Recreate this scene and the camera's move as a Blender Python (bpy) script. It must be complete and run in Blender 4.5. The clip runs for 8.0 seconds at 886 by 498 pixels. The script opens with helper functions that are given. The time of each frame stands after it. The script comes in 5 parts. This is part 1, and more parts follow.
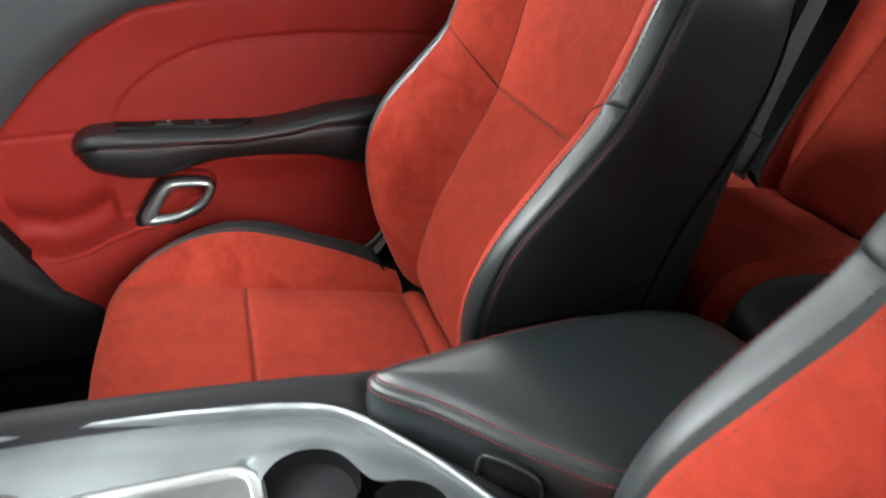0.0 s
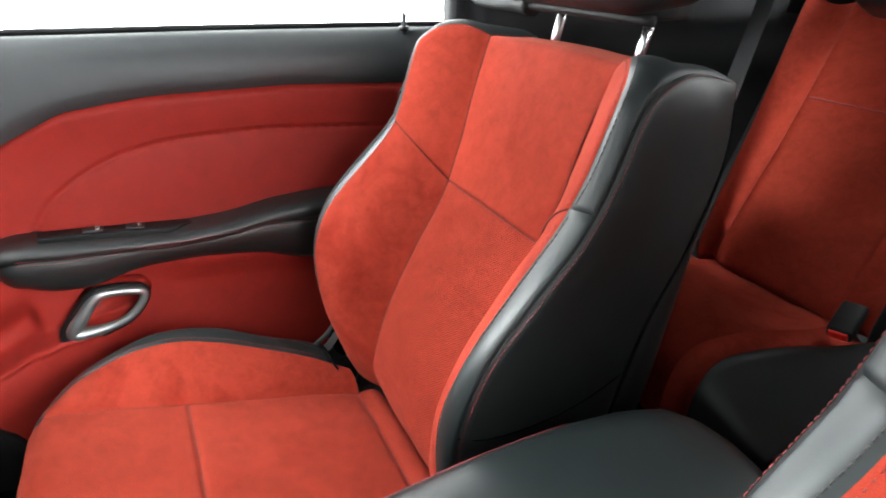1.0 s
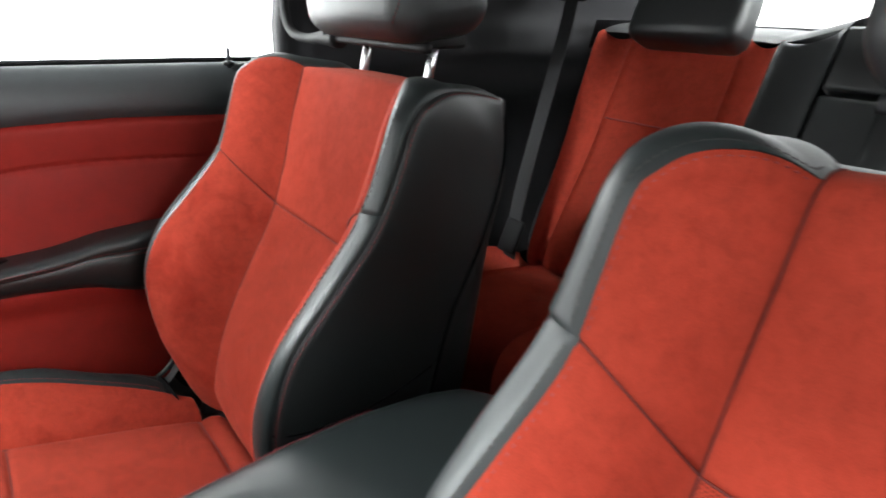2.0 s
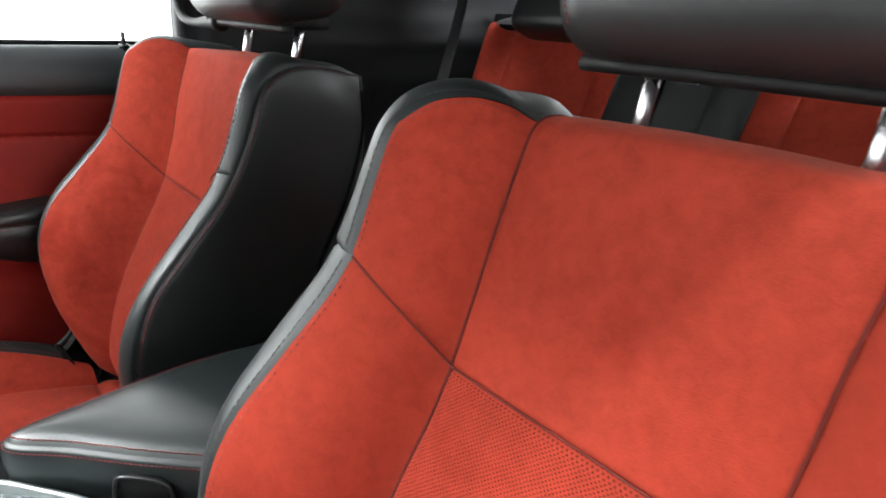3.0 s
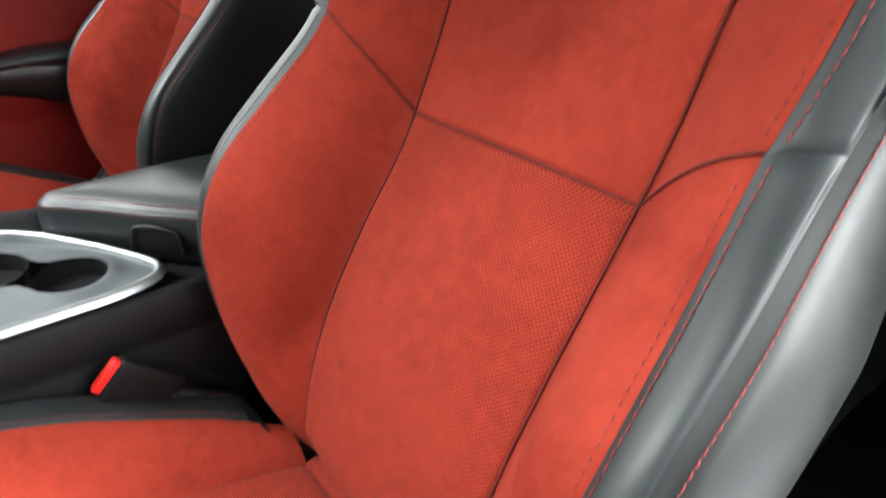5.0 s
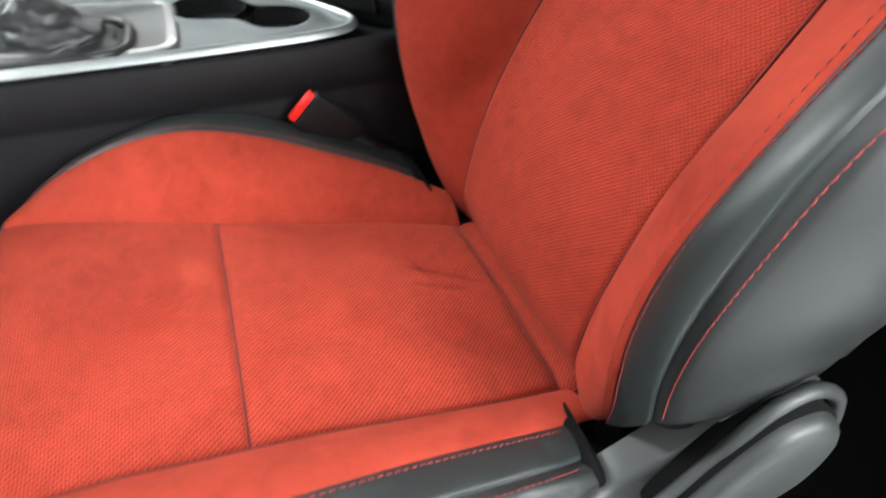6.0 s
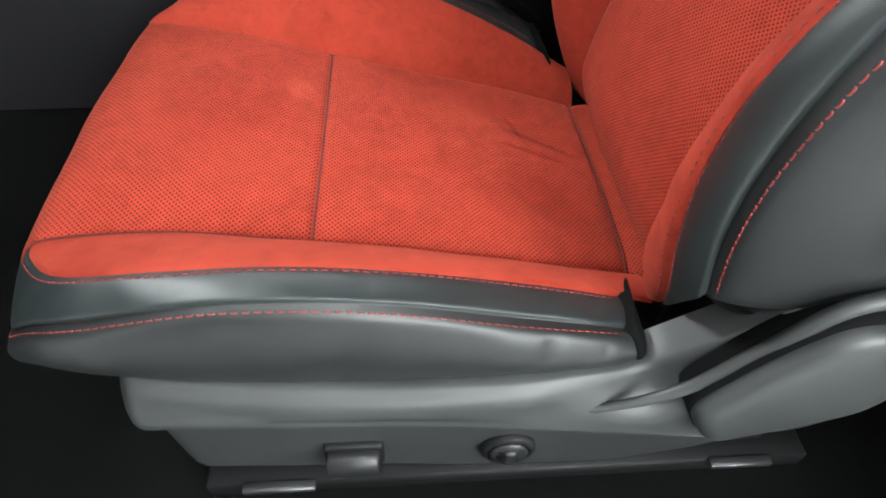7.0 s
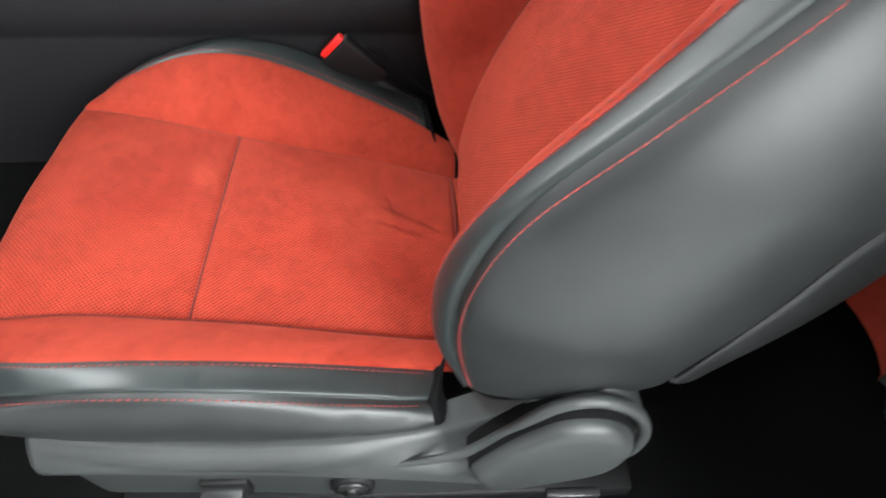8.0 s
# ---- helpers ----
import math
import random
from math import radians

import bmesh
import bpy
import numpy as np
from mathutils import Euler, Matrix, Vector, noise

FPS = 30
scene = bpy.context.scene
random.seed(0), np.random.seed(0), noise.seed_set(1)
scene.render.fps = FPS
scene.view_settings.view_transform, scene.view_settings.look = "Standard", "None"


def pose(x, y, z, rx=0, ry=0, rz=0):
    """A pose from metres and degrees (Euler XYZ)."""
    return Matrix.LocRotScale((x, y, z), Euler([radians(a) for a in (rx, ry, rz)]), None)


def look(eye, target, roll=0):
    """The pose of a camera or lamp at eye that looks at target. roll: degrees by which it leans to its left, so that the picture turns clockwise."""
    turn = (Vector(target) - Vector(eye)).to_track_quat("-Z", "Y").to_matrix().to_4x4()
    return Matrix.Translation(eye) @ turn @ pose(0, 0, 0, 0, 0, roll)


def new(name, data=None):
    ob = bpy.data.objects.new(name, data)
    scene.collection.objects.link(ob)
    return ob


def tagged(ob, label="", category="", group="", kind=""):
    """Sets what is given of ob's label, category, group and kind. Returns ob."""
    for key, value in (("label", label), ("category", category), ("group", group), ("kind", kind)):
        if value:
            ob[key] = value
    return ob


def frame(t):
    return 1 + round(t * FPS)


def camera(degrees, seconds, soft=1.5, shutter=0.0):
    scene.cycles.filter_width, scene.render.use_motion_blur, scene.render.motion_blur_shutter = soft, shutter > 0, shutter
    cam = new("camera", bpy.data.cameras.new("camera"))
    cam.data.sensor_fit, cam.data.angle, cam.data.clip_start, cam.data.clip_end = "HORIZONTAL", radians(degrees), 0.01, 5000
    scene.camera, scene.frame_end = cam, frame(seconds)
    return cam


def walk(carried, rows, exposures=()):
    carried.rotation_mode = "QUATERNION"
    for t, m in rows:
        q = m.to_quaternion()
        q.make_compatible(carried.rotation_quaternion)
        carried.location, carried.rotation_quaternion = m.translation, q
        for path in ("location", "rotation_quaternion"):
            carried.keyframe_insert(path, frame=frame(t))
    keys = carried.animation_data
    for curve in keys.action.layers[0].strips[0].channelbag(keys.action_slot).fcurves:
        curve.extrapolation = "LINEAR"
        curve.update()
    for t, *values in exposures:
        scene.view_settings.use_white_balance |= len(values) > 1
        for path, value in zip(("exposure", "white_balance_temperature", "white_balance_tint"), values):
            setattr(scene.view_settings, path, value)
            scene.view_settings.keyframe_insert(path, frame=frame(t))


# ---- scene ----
# camera
LENS = 72.86
PATH = (
    (0.0, -0.3272, 0.2277, 0.8545, 58.19, -1.65, -109.46),
    (0.5, -0.2715, 0.2429, 0.8556, 62.16, -2.06, -112.17),
    (1.0, -0.2667, 0.2454, 0.8875, 64.06, -1.83, -116.84),
    (1.5, -0.2893, 0.2234, 0.8798, 67.55, -1.88, -122.7),
    (2.0, -0.3829, 0.1953, 0.8792, 68.19, -2.04, -127.66),
    (2.2, -0.4209, 0.1853, 0.8751, 68.48, -2.46, -129.13),
    (3.3, -0.5898, 0.148, 0.8636, 68.31, -2.59, -131.8),
    (3.5, -0.6147, 0.1485, 0.8698, 67.83, -2.35, -131.99),
    (4.0, -0.6482, 0.1391, 0.8675, 66.56, -2.43, -132.34),
    (4.2, -0.6567, 0.145, 0.8603, 65.47, -2.31, -132.5),
    (5.3, -0.6973, 0.1971, 0.7153, 57.86, -2.37, -124.39),
    (5.5, -0.7085, 0.2115, 0.7077, 54.18, -2.55, -121.64),
    (6.0, -0.7457, 0.2161, 0.6619, 49.49, -1.73, -110.62),
    (6.5, -0.7822, 0.2141, 0.6083, 45.99, -1.76, -100.32),
    (7.0, -0.7992, 0.1846, 0.6132, 42.3, -1.69, -93.81),
    (7.5, -0.8088, 0.1372, 0.6611, 40.75, -2.37, -92.23),
    (8.0, -0.8092, 0.0485, 0.7524, 40.56, -1.81, -92.32),
)
EXPOSURES = ((0.0, 0.14), (1.0, 0.48), (2.2, 0.03), (4.2, -0.10), (5.3, -0.40), (6.5, -0.56), (7.0, -0.66), (8.0, -0.46))
cam = camera(LENS, 8.0, soft=1.7, shutter=0.35)
walk(cam, [(t, pose(*p)) for t, *p in PATH], EXPOSURES)

# world: a plain white showroom around the car
world = bpy.data.worlds.new("showroom_light")
scene.world = world
world.use_nodes = True
wn = world.node_tree.nodes["Background"]
wn.inputs[0].default_value = (0.93, 1.0, 1.01, 1)
wn.inputs[1].default_value = 0.10


def area_lamp(name, eye, target, sx, sy, power, colour=(0.97, 1.0, 0.99)):
    data = bpy.data.lights.new(name, "AREA")
    data.shape, data.size, data.size_y, data.energy, data.color = "RECTANGLE", sx, sy, power, colour
    ob = new(name, data)
    ob.matrix_world = look(eye, target)
    return ob


# unseen wide lamp, added to brighten the floor outside the open door
area_lamp("unseen_lamp", (-2.6, -0.9, 2.9), (-2.3, -0.8, -0.4), 1.6, 3.0, 120, (0.95, 1.0, 1.0))
# strip lights of the showroom ceiling, above and beside the open driver's door
area_lamp("unseen_lamp", (-1.65, 1.0, 2.9), (-0.45, 1.0, 0.7), 3.6, 0.07, 90, (0.95, 1.0, 1.0))
area_lamp("unseen_lamp", (-2.9, 0.6, 2.7), (-0.45, 0.6, 0.5), 3.6, 0.12, 30, (0.95, 1.0, 1.0))
# unseen low fill lamp, added to brighten the driver's seat side
area_lamp("unseen_lamp", (-2.5, -1.5, 1.55), (-0.6, -0.2, 0.5), 2.6, 1.2, 310, (0.95, 1.0, 1.0))
# two unseen lamps ahead, added to brighten the passenger's side
area_lamp("unseen_lamp", (1.3, 2.4, 2.55), (0.35, 0.1, 0.5), 0.8, 0.4, 215, (0.95, 1.0, 1.0))
area_lamp("unseen_lamp", (0.6, 1.9, 3.3), (0.3, 0.3, 0.3), 0.9, 0.5, 110, (0.95, 1.0, 1.0))
# unseen lamps behind and at the left, added to brighten the rear seats
area_lamp("unseen_lamp", (0.5, -2.1, 3.3), (0.3, -0.8, 0.4), 1.6, 0.5, 150, (0.95, 1.0, 1.0))
area_lamp("unseen_lamp", (-3.2, -1.35, 2.5), (0.35, -0.75, 0.4), 0.5, 0.2, 40, (0.95, 1.0, 1.0))


# ---------- materials ----------
def mat(name):
    m = bpy.data.materials.new(name)
    m.use_nodes = True
    nt = m.node_tree
    return m, nt, nt.nodes["Principled BSDF"]


def math_node(nt, op, a, b=None, clamp=False):
    n = nt.nodes.new("ShaderNodeMath")
    n.operation, n.use_clamp = op, clamp
    for i, v in enumerate((a, b)):
        if v is None:
            continue
        if isinstance(v, (int, float)):
            n.inputs[i].default_value = v
        else:
            nt.links.new(v, n.inputs[i])
    return n.outputs[0]


def noise_node(nt, vec, scale, detail=3.0, rough=0.55, warp=0.0):
    n = nt.nodes.new("ShaderNodeTexNoise")
    n.inputs["Scale"].default_value, n.inputs["Detail"].default_value, n.inputs["Roughness"].default_value = scale, detail, rough
    n.inputs["Distortion"].default_value = warp
    nt.links.new(vec, n.inputs["Vector"])
    return n.outputs["Fac"]


def ramp(nt, fac, stops):
    n = nt.nodes.new("ShaderNodeValToRGB")
    cr = n.color_ramp
    while len(cr.elements) < len(stops):
        cr.elements.new(0.5)
    for e, (p, c) in zip(cr.elements, stops):
        e.position, e.color = p, (*c, 1)
    nt.links.new(fac, n.inputs["Fac"])
    return n.outputs["Color"]


def bump(nt, bsdf, height, strength, distance):
    n = nt.nodes.new("ShaderNodeBump")
    n.inputs["Strength"].default_value, n.inputs["Distance"].default_value = strength, distance
    nt.links.new(height, n.inputs["Height"])
    nt.links.new(n.outputs["Normal"], bsdf.inputs["Normal"])


def suede(name, base, perforated=False, sheen=0.09, stroke_at=0.51, stroke_tint=(0.86, 0.76, 0.74, 1), marks=()):
    """Brushed microfibre with a nap that lies this way and that; perforated: staggered small holes."""
    m, nt, b = mat(name)
    co = nt.nodes.new("ShaderNodeTexCoord").outputs["Object"]
    big = noise_node(nt, co, 6.0, 3.0, 0.6, 1.2)
    mid = noise_node(nt, co, 70.0, 4.0, 0.65, 0.6)
    fine = noise_node(nt, co, 900.0, 2.0, 0.6)
    nap = noise_node(nt, co, 7.0, 4.0, 0.5, 1.6)
    f = math_node(nt, "ADD", math_node(nt, "MULTIPLY", big, 0.35), math_node(nt, "ADD", math_node(nt, "MULTIPLY", mid, 0.4), math_node(nt, "MULTIPLY", fine, 0.25)))
    dark, light = tuple(c * 0.81 for c in base), tuple(min(1, c * 1.16) for c in base)
    plain = ramp(nt, f, [(0.39, dark), (0.5, base), (0.61, light)])
    # brushed strokes where the nap lies the other way
    stroke = nt.nodes.new("ShaderNodeMix")
    stroke.data_type, stroke.blend_type = "RGBA", "MULTIPLY"
    nt.links.new(math_node(nt, "MULTIPLY", math_node(nt, "SUBTRACT", nap, stroke_at, True), 4.0, True), stroke.inputs["Factor"])
    nt.links.new(plain, stroke.inputs["A"])
    stroke.inputs["B"].default_value = stroke_tint
    col = stroke.outputs["Result"]
    # single marks pressed or brushed into the nap: middle, half sizes, turn, tint
    for x0, y0, rx, ry, turn, tint in marks:
        q = nt.nodes.new("ShaderNodeSeparateXYZ")
        nt.links.new(co, q.inputs[0])
        wob = math_node(nt, "MULTIPLY", math_node(nt, "SUBTRACT", mid, 0.5), 0.012)
        dx = math_node(nt, "ADD", math_node(nt, "SUBTRACT", q.outputs[0], x0), wob)
        dy = math_node(nt, "ADD", math_node(nt, "SUBTRACT", q.outputs[1], y0), wob)
        cs, sn = math.cos(turn), math.sin(turn)
        p = math_node(nt, "DIVIDE", math_node(nt, "ADD", math_node(nt, "MULTIPLY", dx, cs), math_node(nt, "MULTIPLY", dy, sn)), rx)
        r = math_node(nt, "DIVIDE", math_node(nt, "SUBTRACT", math_node(nt, "MULTIPLY", dy, cs), math_node(nt, "MULTIPLY", dx, sn)), ry)
        d = math_node(nt, "SQRT", math_node(nt, "ADD", math_node(nt, "MULTIPLY", p, p), math_node(nt, "MULTIPLY", r, r)))
        mark = nt.nodes.new("ShaderNodeMix")
        mark.data_type, mark.blend_type = "RGBA", "MULTIPLY"
        nt.links.new(math_node(nt, "MULTIPLY", math_node(nt, "SUBTRACT", 1.0, d, True), 2.5, True), mark.inputs["Factor"])
        nt.links.new(col, mark.inputs["A"])
        mark.inputs["B"].default_value = tint
        col = mark.outputs["Result"]
    height = fine
    if perforated:
        uv = nt.nodes.new("ShaderNodeUVMap")
        uv.uv_map = "UVMap"
        sep = nt.nodes.new("ShaderNodeSeparateXYZ")
        nt.links.new(uv.outputs[0], sep.inputs[0])
        pitch = 0.0042
        u = math_node(nt, "DIVIDE", sep.outputs[0], pitch)
        v = math_node(nt, "DIVIDE", sep.outputs[1], pitch * 0.5)
        row = math_node(nt, "FLOOR", v)
        odd = math_node(nt, "MULTIPLY", math_node(nt, "MODULO", row, 2.0), 0.5)
        du = math_node(nt, "MULTIPLY", math_node(nt, "SUBTRACT", math_node(nt, "FRACT", math_node(nt, "ADD", u, odd)), 0.5), 1.0)
        dv = math_node(nt, "MULTIPLY", math_node(nt, "SUBTRACT", math_node(nt, "FRACT", v), 0.5), 0.5)
        d = math_node(nt, "SQRT", math_node(nt, "ADD", math_node(nt, "MULTIPLY", du, du), math_node(nt, "MULTIPLY", dv, dv)))
        hole = math_node(nt, "SUBTRACT", 1.0, math_node(nt, "DIVIDE", math_node(nt, "SUBTRACT", d, 0.15, True), 0.06, True), True)
        mix = nt.nodes.new("ShaderNodeMix")
        mix.data_type = "RGBA"
        nt.links.new(hole, mix.inputs["Factor"])
        nt.links.new(col, mix.inputs["A"])
        mix.inputs["B"].default_value = (0.055, 0.0065, 0.004, 1)
        col = mix.outputs["Result"]
        height = math_node(nt, "SUBTRACT", math_node(nt, "MULTIPLY", fine, 0.25), math_node(nt, "MULTIPLY", hole, 1.0))
    nt.links.new(col, b.inputs["Base Color"])
    b.inputs["Roughness"].default_value = 0.92
    b.inputs["Specular IOR Level"].default_value = 0.15
    b.inputs["Sheen Weight"].default_value = sheen
    b.inputs["Sheen Roughness"].default_value = 0.45
    b.inputs["Sheen Tint"].default_value = (1.0, 0.30, 0.20, 1)
    bump(nt, b, height, 0.35, 0.0008)
    return m


def leather(name, base, rough=0.42, grain=650.0, strength=0.22, spec=0.5):
    m, nt, b = mat(name)
    co = nt.nodes.new("ShaderNodeTexCoord").outputs["Object"]
    v = nt.nodes.new("ShaderNodeTexVoronoi")
    v.feature = "DISTANCE_TO_EDGE"
    v.inputs["Scale"].default_value = grain
    nt.links.new(co, v.inputs["Vector"])
    mid = noise_node(nt, co, 30.0, 4.0, 0.6)
    edge = math_node(nt, "MINIMUM", v.outputs["Distance"], 0.25)
    h = math_node(nt, "ADD", math_node(nt, "MULTIPLY", edge, 1.6), math_node(nt, "MULTIPLY", mid, 0.35))
    bump(nt, b, h, strength, 0.0012)
    nt.links.new(ramp(nt, mid, [(0.3, tuple(c * 0.92 for c in base)), (0.7, tuple(c * 1.08 for c in base))]), b.inputs["Base Color"])
    r = math_node(nt, "ADD", math_node(nt, "MULTIPLY", mid, 0.16), rough - 0.08)
    nt.links.new(r, b.inputs["Roughness"])
    b.inputs["Specular IOR Level"].default_value = spec
    return m


def plastic(name, base, rough=0.5, grain=1200.0, strength=0.12, metal=0.0):
    m, nt, b = mat(name)
    co = nt.nodes.new("ShaderNodeTexCoord").outputs["Object"]
    fine = noise_node(nt, co, grain, 2.0, 0.5)
    big = noise_node(nt, co, 14.0, 3.0, 0.6)
    bump(nt, b, fine, strength, 0.0006)
    nt.links.new(ramp(nt, big, [(0.3, tuple(c * 0.85 for c in base)), (0.7, tuple(min(1, c * 1.12) for c in base))]), b.inputs["Base Color"])
    nt.links.new(math_node(nt, "ADD", math_node(nt, "MULTIPLY", big, 0.14), rough - 0.07), b.inputs["Roughness"])
    b.inputs["Metallic"].default_value = metal
    return m


RED = (0.295, 0.033, 0.0180)
M_SUEDE = suede("red_microfibre", RED)
M_PERF = suede("red_perforated_microfibre", RED, True)
M_BOLSTER = suede("red_brushed_microfibre", RED, stroke_at=0.47, stroke_tint=(0.68, 0.47, 0.44, 1))
WORN = ((0.050, 0.272, 0.024, 0.015, 0.3, (1.22, 1.4, 1.4, 1)), (0.030, 0.050, 0.045, 0.004, 1.2, (0.72, 0.6, 0.6, 1)), (0.012, 0.062, 0.040, 0.004, 1.35, (0.75, 0.62, 0.62, 1)), (0.050, 0.075, 0.030, 0.003, 0.4, (0.75, 0.62, 0.62, 1)), (0.020, 0.110, 0.075, 0.045, 0.5, (1.10, 1.2, 1.2, 1)), (-0.050, 0.060, 0.060, 0.030, 0.8, (0.86, 0.78, 0.78, 1)), (0.020, 0.330, 0.090, 0.050, -0.4, (0.90, 0.84, 0.84, 1)))
M_SEAT_WORN = suede("worn_perforated_microfibre", RED, True, marks=WORN)
M_DOOR = leather("red_door_vinyl", (0.25, 0.0165, 0.0115), 0.6, 500.0, 0.12, 0.2)
M_LEATHER = leather("black_leather", (0.0125, 0.0138, 0.0142), 0.42, 650.0, 0.07)
M_PIPE = leather("grey_black_leather_edge", (0.0132, 0.0176, 0.0181), 0.46, 650.0, 0.06, 0.50)
M_DASH = leather("soft_black_trim", (0.018, 0.020, 0.021), 0.48, 420.0, 0.2)
M_SILL = leather("soft_grey_black_sill", (0.034, 0.038, 0.040), 0.5, 420.0, 0.15)
M_CONSOLE = leather("console_plastic", (0.0115, 0.0111, 0.0124), 0.6, 520.0, 0.15, 0.13)
M_PLASTIC = plastic("grained_black_plastic", (0.015, 0.0155, 0.016), 0.38, 1200.0, 0.06)
M_PLASTIC.node_tree.nodes["Principled BSDF"].inputs["Specular IOR Level"].default_value = 0.38
M_CLADDING = plastic("grained_grey_black_plastic", (0.027, 0.029, 0.0295), 0.46, 1200.0, 0.08)
M_DARK = plastic("matt_black_plastic", (0.005, 0.005, 0.0055), 0.6)
M_DARK.node_tree.nodes["Principled BSDF"].inputs["Specular IOR Level"].default_value = 0.25
M_CARPET = plastic("black_carpet", (0.0045, 0.0045, 0.0045), 0.97, 700.0, 0.8)
M_CARPET.node_tree.nodes["Principled BSDF"].inputs["Specular IOR Level"].default_value = 0.03
M_SILVER = plastic("satin_silver_trim", (0.122, 0.134, 0.138), 0.52, 900.0, 0.0, 0.75)
M_STEEL = plastic("grey_steel", (0.10, 0.10, 0.105), 0.4, 500.0, 0.05, 0.8)
M_CHROME = plastic("chrome", (0.66, 0.66, 0.67), 0.28, 300.0, 0.0, 1.0)
M_BUCKLE = plastic("red_button_plastic", (0.75, 0.02, 0.015), 0.35)
M_THREAD = plastic("red_thread", (0.24, 0.026, 0.024), 0.7, 2500.0, 0.3)
M_THREAD_DARK = plastic("dark_red_thread", (0.20, 0.022, 0.024), 0.7, 2500.0, 0.3)
M_THREAD_GREY = plastic("grey_thread", (0.05, 0.045, 0.045), 0.7, 2500.0, 0.3)
M_SEAM = plastic("dark_red_cord", (0.12, 0.013, 0.009), 0.9, 2500.0, 0.3)
M_LID = leather("black_lid_leather", (0.0105, 0.0142, 0.0145), 0.40, 650.0, 0.08, 0.55)
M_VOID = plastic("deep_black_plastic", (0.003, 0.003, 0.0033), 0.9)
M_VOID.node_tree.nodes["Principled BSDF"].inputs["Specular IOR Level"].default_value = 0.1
M_WHITE = plastic("white_print", (0.5, 0.5, 0.5), 0.6)
M_BELT = leather("black_webbing", (0.012, 0.012, 0.013), 0.75, 900.0, 0.4)
M_HEADLINER = suede("grey_headliner", (0.16, 0.16, 0.155))
M_BODY = plastic("black_car_paint", (0.01, 0.01, 0.011), 0.25, 300.0, 0.0)
M_GROUND = plastic("pale_showroom_floor", (0.55, 0.56, 0.56), 0.35)


# ---------- mesh helpers ----------
def spline(pts, n):
    """Smooth curve through the points, n samples."""
    p = np.array(pts, float)
    k = len(p)
    t = np.linspace(0, k - 1, n)
    i = np.minimum(t.astype(int), k - 2)
    u = (t - i)[:, None]
    q = np.vstack([2 * p[0] - p[1], p, 2 * p[-1] - p[-2]])
    a, b, c, d = q[i], q[i + 1], q[i + 2], q[i + 3]
    return 0.5 * (2 * b + (c - a) * u + (2 * a - 5 * b + 4 * c - d) * u ** 2 + (3 * b - a - 3 * c + d) * u ** 3)


def even(curve, n):
    """The same curve resampled to even steps."""
    c = np.asarray(curve)
    s = np.concatenate([[0], np.cumsum(np.linalg.norm(np.diff(c, axis=0), axis=1))])
    q = np.linspace(0, s[-1], n)
    return np.stack([np.interp(q, s, c[:, j]) for j in range(3)], 1)


def obj(name, verts, faces, material, parent=None, label="", uv=None, smooth=True):
    me = bpy.data.meshes.new(name)
    me.from_pydata([tuple(map(float, v)) for v in verts], [], [tuple(map(int, f)) for f in faces])
    me.polygons.foreach_set("use_smooth", [smooth] * len(me.polygons))
    me.materials.append(material)
    if uv is not None:
        layer = me.uv_layers.new(name="UVMap")
        idx = np.empty(len(me.loops), int)
        me.loops.foreach_get("vertex_index", idx)
        layer.data.foreach_set("uv", np.asarray(uv, float)[idx].ravel())
    me.update()
    ob = new(name, me)
    if parent is not None:
        ob.parent = parent
    if label:
        ob["label"] = label
    return ob


def part(name, bm, material, parent, label="", smooth=True):
    bmesh.ops.recalc_face_normals(bm, faces=bm.faces)
    me = bpy.data.meshes.new(name)
    bm.to_mesh(me)
    bm.free()
    me.polygons.foreach_set("use_smooth", [smooth] * len(me.polygons))
    me.materials.append(material)
    ob = new(name, me)
    if parent is not None:
        ob.parent = parent
    if label:
        ob["label"] = label
    return ob


def thing(name, label, category, at=(0, 0, 0), group="", kind=""):
    ob = new(name)
    ob.empty_display_size = 0.05
    ob.location = at
    bpy.context.view_layer.update()
    return tagged(ob, label, category, group, kind)


LAST = {}


